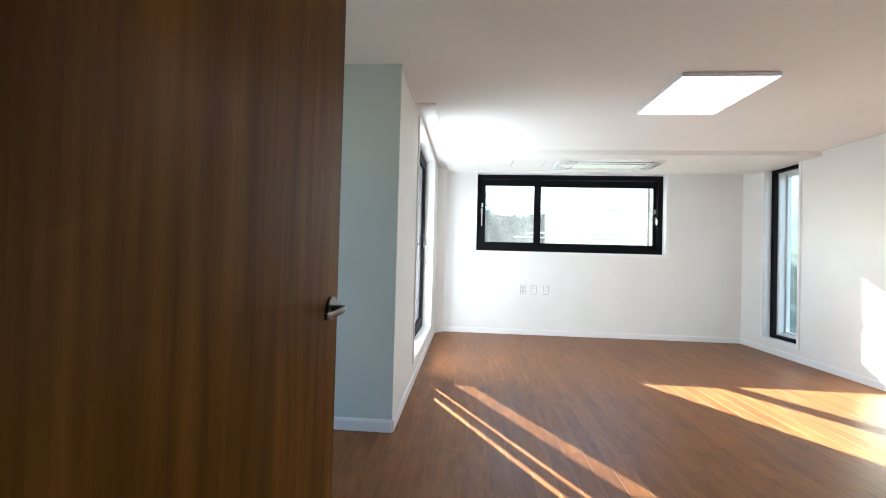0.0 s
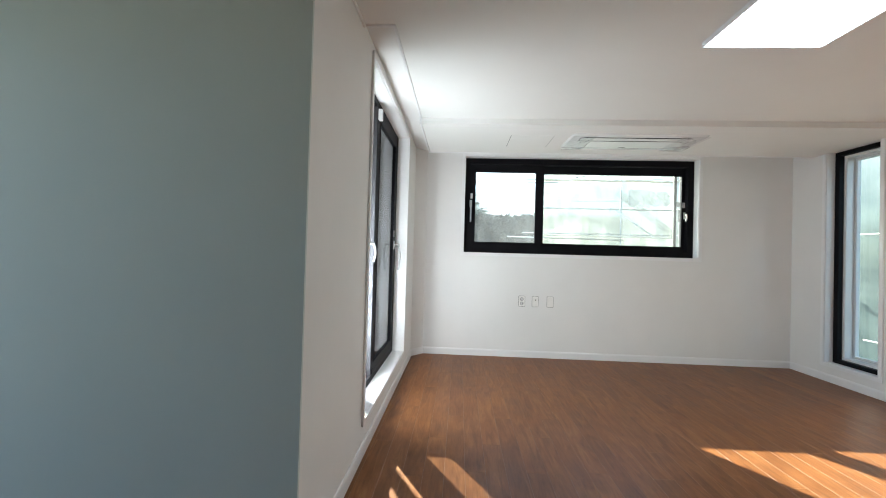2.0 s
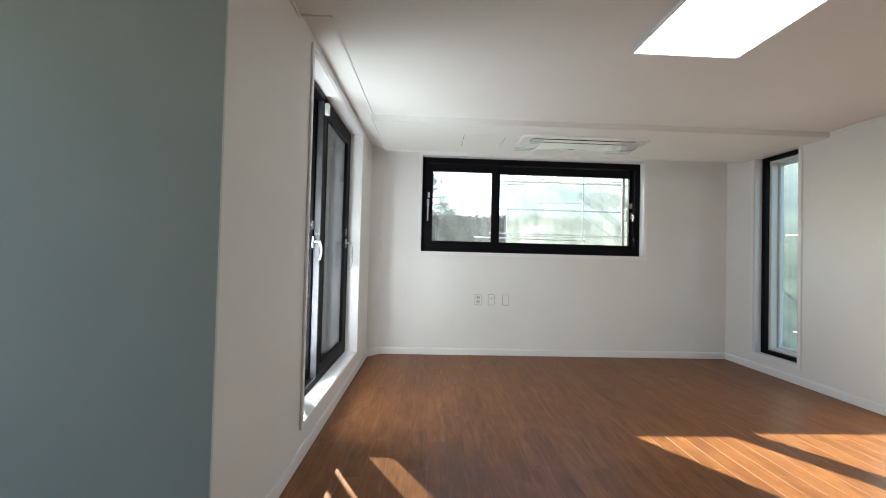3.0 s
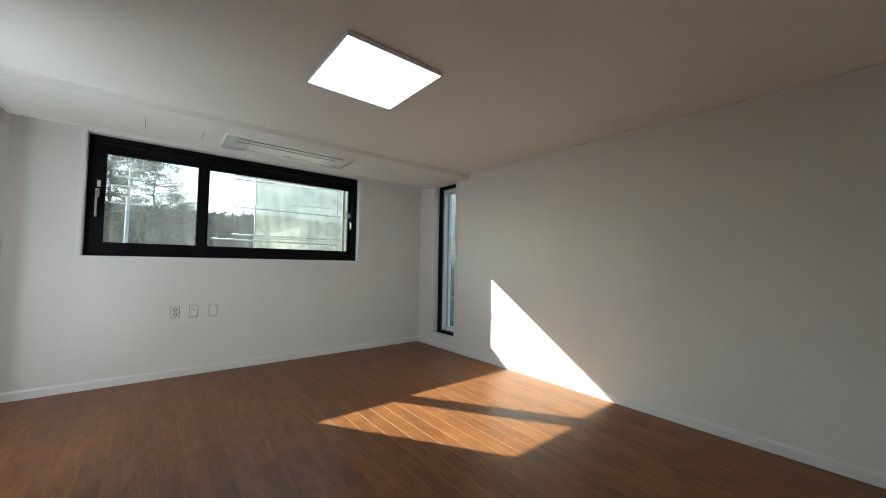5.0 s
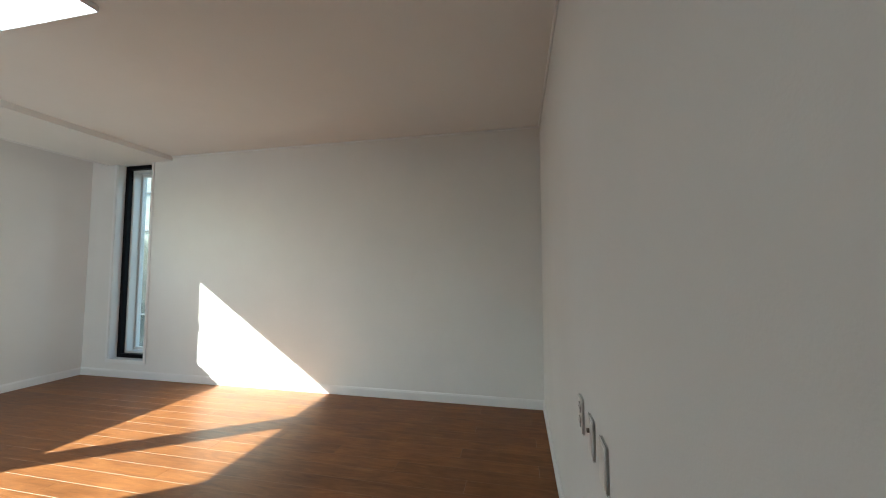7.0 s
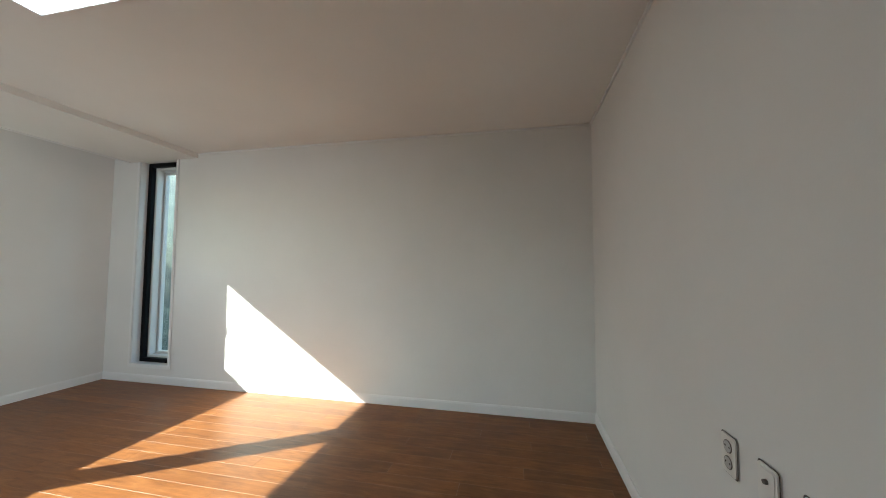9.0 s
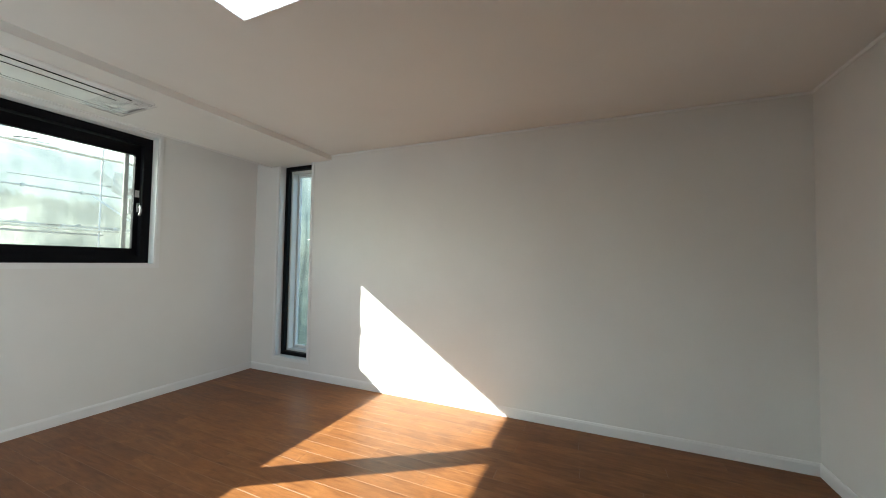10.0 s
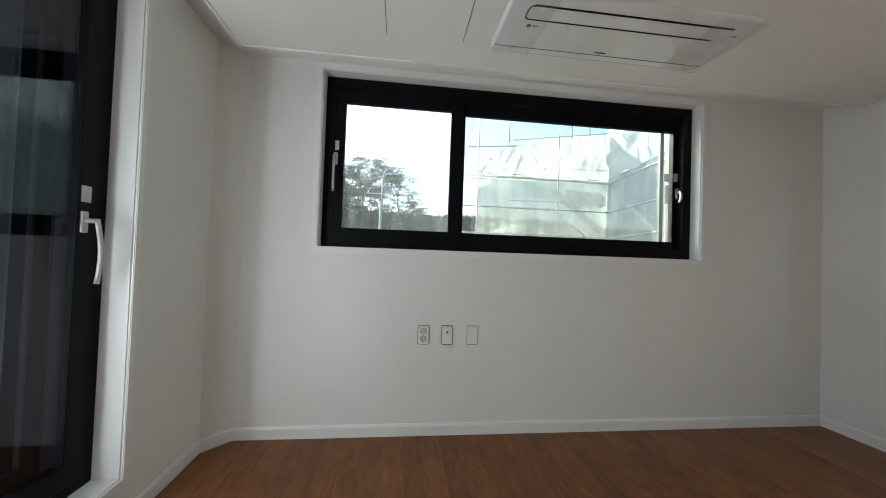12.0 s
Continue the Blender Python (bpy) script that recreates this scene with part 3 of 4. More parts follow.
for z in (0.62, 1.0, 1.32, 1.75):
    part("screw", add_tube(bmesh.new(), (XL - 0.2885, -1.345, z), (XL - 0.2855, -1.345, z), 0.006, 0.005, 10), SILVER, near)

# unseen board and mesh added outside balcony door's far half: darker glass, dimmer sunlight
part("outer_board", box(XL - 0.345, XL - 0.325, -0.81, -0.62, 0.10, 2.5), CLADDING, w3, "added dark board behind the far glass")
part("dimming_mesh", box(XL - 0.334, XL - 0.332, -1.09, -0.811, 0.24, 2.22), MESH, w3, "added grey mesh that dims the sun")

# daylight opening of the side room
w4 = thing("window_3", "white framed window of the side room", "window", kind="structure")
part("frame", frame_loop(-4.55, -3.1, 0.2, 2.25, 0.05, XA - 0.12, XA - 0.06, east), PVC, w4)
pane(-4.51, -3.14, 0.24, 2.21, XA - 0.09, east, w4)

# ---------------------------------------------------------------- room door, standing open
d2 = thing("door_2", "open brown wood-grain door leaf with metal lever", "door", kind="structure", at=(-4.13, -4.83, 0))
leaf = part("leaf", box(-0.02, 0.02, 0.0, 0.82, 0.012, 2.045, bevel=0.002, seg=2), DOORWOOD, d2, "brown wood-grain door panel")
part("edge_band", box(-0.019, 0.019, 0.8195, 0.8215, 0.013, 2.044), DOORWOOD, leaf)
part("rose", add_tube(bmesh.new(), (0.02, 0.762, 0.951), (0.029, 0.762, 0.951), 0.034, 0.033, 40), STEEL, leaf, "round satin metal rose")
part("neck", add_tube(bmesh.new(), (0.028, 0.762, 0.951), (0.062, 0.762, 0.951), 0.0105, 0.0095, 20), STEEL, leaf)
pts = [(0.0555, 0.775, 0.951), (0.062, 0.768, 0.951), (0.066, 0.752, 0.951), (0.067, 0.73, 0.950), (0.066, 0.708, 0.949), (0.061, 0.688, 0.948), (0.056, 0.668, 0.947), (0.053, 0.648, 0.946)]
part("lever", sweep(pts, 0.009, 0.018, up=(0, 0, 1), n=20), STEEL, leaf, "bent satin metal lever handle")
part("rose", add_tube(bmesh.new(), (-0.029, 0.762, 0.951), (-0.02, 0.762, 0.951), 0.025, 0.026, 32), STEEL, leaf)
part("lever", sweep([(-0.062, 0.772, 0.951), (-0.066, 0.73, 0.95), (-0.067, 0.65, 0.947)], 0.009, 0.021), STEEL, leaf)
for z in (0.25, 1.05, 1.85):
    part("hinge", add_tube(bmesh.new(), (-0.03, -0.006, z - 0.05), (-0.03, -0.006, z + 0.05), 0.007, n=12), STEEL, d2)
jm = thing("door_3", "brown wood-grain door frame round the doorway", "door frame", kind="structure")
part("jamb", box(-4.22, -4.155, YB - 0.17, YB + 0.012, 0, 2.09, bevel=0.003), DOORWOOD, jm)
part("jamb", box(-3.365, -3.30, YB - 0.17, YB + 0.012, 0, 2.09, bevel=0.003), DOORWOOD, jm)
part("head", box(-4.22, -3.30, YB - 0.17, YB + 0.012, 2.055, 2.12, bevel=0.003), DOORWOOD, jm)

# ---------------------------------------------------------------- ceiling lamp
lamp = thing("ceiling_light", "flat square LED ceiling light with a grey frame, switched on", "ceiling light")
X0, X1, Y0, Y1 = -2.394, -1.798, -2.757, -2.147
part("housing", frame_loop(X0, X1, Y0, Y1, 0.008, 2.270, HC, lambda u, v, d: (u, v, d), 0.004), LAMPFRAME, lamp, "lavender-grey metal frame")
part("diffuser", slab(rounded_outline(X0 + 0.009, X1 - 0.009, Y0 + 0.009, Y1 - 0.009, 0.003, 2), 2.279, 2.272), LED, lamp, "glowing white diffuser")

# ---------------------------------------------------------------- air conditioner
def domed(outline, z0, z1, inset, steps=5):
    """A plate whose rim rounds over from z0 to z1."""
    bm = bmesh.new()
    cx = sum(p[0] for p in outline) / len(outline)
    cy = sum(p[1] for p in outline) / len(outline)
    rings = []
    for k in range(steps + 1):
        a = radians(90 * k / steps)
        i, z = inset * (1 - math.cos(a)), z0 + (z1 - z0) * math.sin(a)
        rings.append([bm.verts.new((x - math.copysign(min(i, abs(x - cx)), x - cx), y - math.copysign(min(i, abs(y - cy)), y - cy), z)) for x, y in outline])
    n = len(outline)
    for lo, hi in zip(rings, rings[1:]):
        for i in range(n):
            bm.faces.new((lo[i], lo[(i + 1) % n], hi[(i + 1) % n], hi[i])).smooth = True
    bm.faces.new(rings[0][::-1])
    bm.faces.new(rings[-1])
    bmesh.ops.recalc_face_normals(bm, faces=bm.faces)
    return bm


AZ = HS + 0.014      # the panel sits let into the strip
ac = thing("air_conditioner", "white one-way ceiling air conditioner, still under film", "air conditioner")
out = rounded_outline(-2.665, -1.455, -0.885, -0.425, 0.06, 8)
part("panel", domed(out, AZ, AZ - 0.026, 0.03), ACWHITE, ac)
part("inlet_panel", slab(rounded_outline(-2.59, -1.545, -0.70, -0.50, 0.035, 6), AZ - 0.0235, AZ - 0.0275, 0.003), ACGLOSS, ac)
part("louver", slab(rounded_outline(-2.548, -1.60, -0.788, -0.722, 0.014, 6), AZ - 0.0235, AZ - 0.0275, 0.003), ACGLOSS, ac)


def line_loop(outline, w, z0, z1):
    bm = bmesh.new()
    cx = sum(p[0] for p in outline) / len(outline)
    cy = sum(p[1] for p in outline) / len(outline)
    n = len(outline)
    o = [bm.verts.new((x, y, z0)) for x, y in outline]
    i = [bm.verts.new((x - math.copysign(w, x - cx), y - math.copysign(w, y - cy), z0)) for x, y in outline]
    for k in range(n):
        bm.faces.new((o[k], o[(k + 1) % n], i[(k + 1) % n], i[k]))
    bmesh.ops.solidify(bm, geom=bm.faces[:], thickness=z1 - z0)
    return bm


SZ = AZ - 0.0285
curve = [(-2.562 + 0.022 * (1 - math.cos(radians(k * 15))), -0.711 - 0.022 + 0.022 * math.sin(radians(k * 15)), SZ) for k in range(7)]
part("slot", sweep([(-1.618, -0.711, SZ)] + curve[::-1] + [(-2.562, -0.779, SZ), (-2.555, -0.795, SZ), (-2.540, -0.801, SZ)], 0.0055, 0.004, n=8), BLACK, ac, "thin black gap round the louver")
part("slot", box(-2.542, -1.578, -0.806, -0.7975, SZ - 0.002, SZ + 0.003, bevel=0.001), BLACK, ac, "black air slot")
for fx, fw, seed in ((-2.648, 0.20, 2.0), (-1.70, 0.235, 7.0)):
    bm = bmesh.new()
    rows = []
    for j in range(19):
        row = []
        for i in range(17):
            u, v = i / 16, j / 18
            lift = 0.013 * min(1.0, min(u, 1 - u) * 4 + 0.1, min(v, 1 - v) * 4 + 0.1) * (1 + noise.noise(Vector((u * 4, v * 5, seed))) + 0.4 * noise.noise(Vector((u * 6, v * 9, seed + 3))))
            row.append(bm.verts.new((fx + fw * u, -0.872 + 0.43 * v, AZ - 0.034 - lift)))
        rows.append(row)
    for j in range(18):
        for i in range(16):
            bm.faces.new((rows[j][i], rows[j][i + 1], rows[j + 1][i + 1], rows[j + 1][i])).smooth = True
    film = part("protective_film", bm, FILM, ac, "clear wrinkled protective film")
    film.visible_shadow = False
part("seam", box(-2.645, -1.475, -0.497, -0.494, AZ - 0.0275, AZ - 0.020), DARK, ac)
part("badge", add_tube(bmesh.new(), (-2.525, -0.668, AZ - 0.0255), (-2.525, -0.668, AZ - 0.0285), 0.011, n=16), DARK, ac, "dark round maker's mark")
part("badge", box(-2.508, -2.478, -0.674, -0.662, AZ - 0.0275, AZ - 0.025), RIM, ac, "grey maker's mark")
part("receiver", box(-1.545, -1.52, -0.76, -0.748, AZ - 0.0275, AZ - 0.025), RIM, ac, "small grey signal window")
part("receiver", box(-2.11, -2.05, -0.525, -0.516, AZ - 0.0290, AZ - 0.025), DARK, ac)

hatch = thing("access_hatch", "flush white access hatch in the ceiling strip", "hatch", kind="structure")
part("hatch_panel", box(-3.193, -2.807, -0.80, -0.47, HS - 0.0015, HS + 0.004), CEIL, hatch)
for x, m in ((-3.195, DARK), (-2.805, RIM)):
    part("joint", box(x - 0.0014, x + 0.0014, -0.80, -0.47, HS - 0.0025, HS + 0.002), m, hatch)


# ---------------------------------------------------------------- wall plates
def wall_plate(kind, m):
    """A rounded plate 72 by 120 mm in the plane y = 0, facing -y."""
    names = {"socket": ("power_outlet", "white double power outlet on the wall", "outlet"), "tv": ("antenna_outlet", "white antenna outlet on the wall", "outlet"),
             "blank": ("blank_plate", "white blank cover plate on the wall", "cover plate")}
    nm, lab, cat = names[kind]
    t = thing(nm, lab, cat, group="wall plates")

    def flat(bm):
        bmesh.ops.transform(bm, matrix=Matrix(((1, 0, 0, 0), (0, 0, 1, 0), (0, 1, 0, 0), (0, 0, 0, 1))), verts=bm.verts)
        bmesh.ops.recalc_face_normals(bm, faces=bm.faces)
        return bm

    part("plate", flat(slab(rounded_outline(-0.036, 0.036, -0.06, 0.06, 0.010, 5), -0.0005, -0.008, 0.003)), PLASTIC, t)
    part("rim", flat(line_loop(rounded_outline(-0.0375, 0.0375, -0.0615, 0.0615, 0.011, 5), 0.004, -0.0045, -0.0005)), STEEL, t, "thin metal rim")
    if kind == "socket":
        for z in (-0.024, 0.024):
            cup = part("socket", add_tube(bmesh.new(), (0, -0.0082, z), (0, -0.0095, z), 0.0195, 0.0185, 24), STEEL, t)
            part("well", add_tube(bmesh.new(), (0, -0.0092, z), (0, -0.0098, z), 0.0165, 0.0165, 20), LABEL, cup)
            for x in (-0.0095, 0.0095):
                part("contact", add_tube(bmesh.new(), (x, -0.0096, z), (x, -0.0102, z), 0.003, 0.003, 10), DARK, cup)
    elif kind == "tv":
        part("connector", add_tube(bmesh.new(), (0, -0.008, 0.018), (0, -0.016, 0.018), 0.007, 0.006, 16), STEEL, t)
        part("face", flat(slab(rounded_outline(-0.026, 0.026, -0.05, 0.05, 0.006, 4), -0.0078, -0.0095, 0.001)), PLASTIC, t)
    else:
        part("face", flat(slab(rounded_outline(-0.028, 0.028, -0.052, 0.052, 0.006, 4), -0.0078, -0.0092, 0.001)), PLASTIC, t)
    t.matrix_basis = m
    return t


for kind, x in (("socket", -2.922), ("tv", -2.771), ("blank", -2.605)):
    wall_plate(kind, pose(x, 0, 0.634))
for kind, x in (("socket", -1.772), ("tv", -1.928), ("blank", -2.068)):
    wall_plate(kind, pose(x, YB, 0.656, 0, 0, 180) @ Matrix.Diagonal((1.0, 1.0, 0.89, 1.0)))

# ---------------------------------------------------------------- outside: balcony
# floor out of view, kept near white as a reflector for the sun
wall("balcony_floor", "unseen balcony floor, pale to bounce sun indoors", "y", YN + 0.2, -0.3, -7.2, XL - 0.32, -0.15, 0.10, material=TILE)
# unseen screen, added so that its gaps cut the sun into floor stripes
scr = thing("balcony_screen", "unseen dark ribbed screen added to cut the sun into stripes", "screen", kind="structure")
SY = -0.35


def ribbed(x0, x1, z0, z1):
    bm = box(x0, x1, SY, SY + 0.006, z0, z1)
    n = int((x1 - x0) / 0.07)
    for k in range(1, n):
        c = x0 + k * (x1 - x0) / n
        add_box(bm, c - 0.012, c + 0.012, SY - 0.012, SY + 0.0005, z0, z1, 0.003)
    return bm


for x0, x1, z0, z1 in ((-5.161, -4.97, 1.0, 3.2), (-5.290, -5.194, 1.1, 3.2), (-5.75, -5.331, 1.2, 3.2), (-4.97, -4.478, 0.35, 1.17)):
    part("ribbed_panel", ribbed(x0, x1, z0, z1), CLADDING, scr)
part("rail", box(-5.75, -4.478, SY - 0.03, SY - 0.013, 3.14, 3.2), CLADDING, scr)
for x in (-5.74, -4.99):
    part("post", box(x, x + 0.02, SY + 0.0065, SY + 0.03, 0.10, 3.2), CLADDING, scr)

# ---------------------------------------------------------------- outside: ground, hill and trees
bm = bmesh.new()
GZ = -7.0
N = 60


def ground_z(x, y):
    h = GZ
    d = max(0.0, y - 24.0)
    h += 9.5 * (1 - math.exp(-(d / 12.0) ** 2)) * (0.72 + 0.28 * math.tanh((-x - 3) / 8.0))
    h += noise.noise(Vector((x * 0.03, y * 0.03, 0.3))) * 0.8 * min(1.0, d / 10.0)
    return h


def spread(k):
    s = (k / N) * 2 - 1
    return math.copysign(abs(s) ** 3, s) * 1500 + s * 60


grid = [[bm.verts.new((spread(i), spread(j) + 20, ground_z(spread(i), spread(j) + 20))) for j in range(N + 1)] for i in range(N + 1)]
for i in range(N):
    for j in range(N):
        bm.faces.new((grid[i][j], grid[i + 1][j], grid[i + 1][j + 1], grid[i][j + 1]))
tagged(part("ground", bm, GROUND), "brown winter ground rising to a wooded hill", "ground", kind="structure")

tagged(part("lower_storeys", box(-6.2, 0.3, -6.75, 0.3, GZ - 0.2, -0.204), CONCRETE), "plain grey storeys under the room", "building", kind="structure")

trng = random.Random(11)


def limb(bm, a, way, length, r, depth, tips, bend=0.25, split=3):
    """One limb: short tapered pieces that wander, then smaller limbs."""
    p, d = Vector(a), Vector(way).normalized()
    n = 3
    for k in range(n):
        q = p + d * (length / n)
        r0, r1 = r * (1 - 0.5 * k / n), r * (1 - 0.5 * (k + 1) / n)
        add_tube(bm, p, q, r0, r1, 5 if depth else 4)
        if depth and k:
            for _ in range(split - 1):
                side = Vector((trng.uniform(-1, 1), trng.uniform(-1, 1), trng.uniform(-0.1, 0.7))).normalized()
                limb(bm, q, d * 0.5 + side, length * trng.uniform(0.45, 0.65), r1 * 0.6, depth - 1, tips, bend, split)
        p = q
        d = (d + Vector((trng.uniform(-bend, bend), trng.uniform(-bend, bend), trng.uniform(-0.05, bend)))).normalized()
    tips.append(p.copy())


def clump(bm, c, rx, rz, count, size):
    for _ in range(count):
        while True:
            v = Vector((trng.uniform(-1, 1), trng.uniform(-1, 1), trng.uniform(-1, 1)))
            if v.length < 1:
                break
        p = c + Vector((v.x * rx, v.y * rx, v.z * rz))
        a = Vector((trng.uniform(-1, 1), trng.uniform(-1, 1), trng.uniform(-0.4, 0.6))).normalized() * size
        b = a.cross(Vector((trng.uniform(-1, 1), trng.uniform(-1, 1), trng.uniform(-1, 1)))).normalized() * size * 0.28
        vs = [bm.verts.new(p - a - b * 0.3), bm.verts.new(p + b), bm.verts.new(p + a), bm.verts.new(p - b)]
        bm.faces.new(vs)


def pine(height, lean):
    t = thing("pine_tree", "tall dark-green pine with a bare trunk and uneven crown", "tree", group="trees on the hill")
    bm = bmesh.new()
    p = Vector((0, 0, -0.3))
    tops = []
    n = 9
    for k in range(n):
        q = Vector((lean * (k + 1) / n + trng.uniform(-0.15, 0.15), trng.uniform(-0.15, 0.15), height * (k + 1) / n))
        add_tube(bm, p, q, 0.2 * (1 - 0.8 * k / n), 0.2 * (1 - 0.8 * (k + 1) / n), 7)
        if k >= 4:
            tops.append((q.copy(), k / n))
        p = q
    tips = []
    for q, s in tops:
        for _ in range(4):
            ang = trng.uniform(0, math.tau)
            w = Vector((math.cos(ang), math.sin(ang), trng.uniform(0.0, 0.5)))
            limb(bm, q, w, (1.35 - s) * height * 0.33, 0.05, 1, tips, 0.3, 2)
    part("trunk", bm, BARK, t)
    bm = bmesh.new()
    for c in tips:
        clump(bm, c + Vector((0, 0, 0.1)), trng.uniform(0.5, 0.95), trng.uniform(0.16, 0.3), 105, 0.095)
    clump(bm, p, 0.6, 0.35, 120, 0.10)
    part("crown", bm, NEEDLE, t)
    return t


def bare_tree(height):
    t = thing("bare_tree", "leafless winter tree with thin grey-brown branches", "tree", group="trees on the hill")
    bm = bmesh.new()
    limb(bm, (0, 0, -0.3), (0, 0, 1), height * 0.55, height * 0.013, 3, [], 0.16, 3)
    part("branches", bm, TWIG, t)
    return t


pines = [pine(10.0, 0.8), pine(8.5, -0.6), pine(11.5, 0.3)]
bares = [bare_tree(7.5), bare_tree(9.0)]
spots = [(-9.5, 33, 0), (-7.2, 36, 1), (-11.5, 38, 2), (-5.6, 39, 0), (-13.5, 34, 1), (-4.0, 44, 1), (-15.5, 40, 2), (-2.2, 48, 0), (-18, 36, 0),
         (-8.6, 45, 2), (-22, 42, 1), (-26, 38, 2), (1.2, 56, 1), (-6.6, 41, 2), (-16.5, 34, 2), (-14.2, 47, 1), (3.0, 60, 0), (-0.5, 62, 2)]
heights = (10.0, 8.5, 11.5)
for n, (x, y, k) in enumerate(spots):
    z = ground_z(x, y)
    crest = 1.1 + min(0.24, 0.176 - 0.75 * (x + 3.1) / (y + 2.3)) * (y + 2.3) * trng.uniform(0.78, 1.0)   # the wood thins out downhill to the east
    size = min(1.4, max(0.55, (crest - z) / heights[k]))
    m = pose(x, y, z, 0, 0, (n * 97) % 360) @ Matrix.Scale(size, 4)
    if n < 3:
        pines[k].matrix_basis = m
    else:
        twin = copy_thing(pines[k], pose(0, 0, 0))
        twin.matrix_basis = m
for n in range(44):
    x, y = trng.uniform(-22, 7), trng.uniform(31, 50)
    m = pose(x, y, ground_z(x, y), 0, 0, trng.uniform(0, 360))
    if n < 2:
        bares[n].matrix_basis = m
    else:
        copy_thing(bares[n % 2], pose(0, 0, 0)).matrix_basis = m @ Matrix.Scale(trng.uniform(0.6, 1.0), 4)

def wood_top(x, y):
    """Height that the bare thicket reaches: higher to the west, uneven along its top."""
    k = (x + 3.1) / (y + 2.3)
    s = 0.124 + 0.07 * (0.5 - 0.5 * math.tanh((k + 0.16) / 0.05))
    s += 0.012 * noise.noise(Vector((x * 0.35, y * 0.2, 1.0))) + 0.010 * noise.noise(Vector((x * 1.3, y * 0.7, 4.0)))
    return 1.1 + s * (y + 2.3)


verts, faces = [], []


def sliver(a, b, w):
    d = (b - a).cross(Vector((trng.uniform(-0.4, 0.4), 1, 0))).normalized() * w
    n = len(verts)
    verts.extend((a - d, a + d, b + d * 0.3, b - d * 0.3))
    faces.append((n, n + 1, n + 2, n + 3))


for _ in range(5200):
    y = trng.uniform(38, 64)
    x = trng.uniform(-0.75, 0.45) * y
    z, top = ground_z(x, y), wood_top(x, y) * trng.uniform(0.72, 1.0)
    top = max(top, z + 1.5)
    a = Vector((x, y, z))
    h = Vector((x + trng.uniform(-0.4, 0.4), y, top))
    sliver(a, h, 0.028)
    for _ in range(17):
        s = trng.uniform(0.15, 0.97)
        p = a.lerp(h, s)
        l = (1.25 - s) * trng.uniform(0.6, 1.9)
        sliver(p, p + Vector((trng.uniform(-0.8, 0.8), trng.uniform(-0.5, 0.5), trng.uniform(0.3, 1.0))) * l, 0.03)
for _ in range(16000):
    y = trng.uniform(38, 64)
    x = trng.uniform(-0.75, 0.45) * y
    z, top = ground_z(x, y), wood_top(x, y)
    p = Vector((x, y, z + (max(top * 0.9, z + 1.2) - z) * trng.random() ** 0.7))
    for _ in range(4):
        a = p + Vector((trng.uniform(-0.6, 0.6), trng.uniform(-0.6, 0.6), trng.uniform(-0.5, 0.5)))
        sliver(a, a + Vector((trng.uniform(-0.5, 0.5), trng.uniform(-0.3, 0.3), trng.uniform(-0.3, 0.5))), trng.uniform(0.04, 0.13))
me = bpy.data.meshes.new("brush")
me.from_pydata(verts, [], faces)
me.materials.append(BRUSH)
tagged(new("brush", me), "dense grey-brown winter thicket on the hillside", "brush", kind="stuff")

# street lamp and overhead line pole
sl = thing("street_lamp", "pale concrete pole with crossarms and a curved lamp arm", "street lamp", at=(-4.18, 16.0, GZ - 0.5))
part("pole", add_tube(bmesh.new(), (0, 0, 0), (0, 0, 11.3), 0.095, 0.065, 14), POLE, sl)
part("mast", add_tube(bmesh.new(), (0.02, 0, 11.25), (0.02, 0, 12.5), 0.045, 0.035, 10), ALU, sl)
part("arm", sweep([(0.02, 0, 12.4), (0.06, 0, 12.75), (0.2, 0, 13.0), (0.45, 0, 13.12)], 0.05, 0.05, up=(0, 1, 0)), ALU, sl)
part("lamp_head", box(0.42, 0.74, -0.06, 0.06, 13.08, 13.17, bevel=0.03), ALU, sl)
for z, w in ((11.0, 0.6), (11.75, 0.75), (12.15, 0.5)):
    arm = part("crossarm", box(-w, w, -0.035, 0.035, z - 0.03, z + 0.03, bevel=0.01), ALU, sl)
    for x in (-w + 0.1, w - 0.1):
        part("insulator", add_tube(bmesh.new(), (x, 0, z + 0.028), (x, 0, z + 0.17), 0.045, 0.025, 10), PVC, arm)

# ---------------------------------------------------------------- outside: neighbour under scaffolding
nb = thing("scaffolded_building", "house under construction behind scaffolding and pale netting", "building", at=(0, 0, 0))
BX0, BX1, BY = 0.35, 6.9, 14.0
part("block", box(3.5, 12.0, 17.6, 27.0, GZ, 3.2), CREAM, nb)
for z in (-2.6, 0.3):
    for x in (4.4, 6.9):
        part("window_opening", box(x, x + 1.1, 17.57, 17.62, z + 0.9, z + 2.2), DARK, nb)


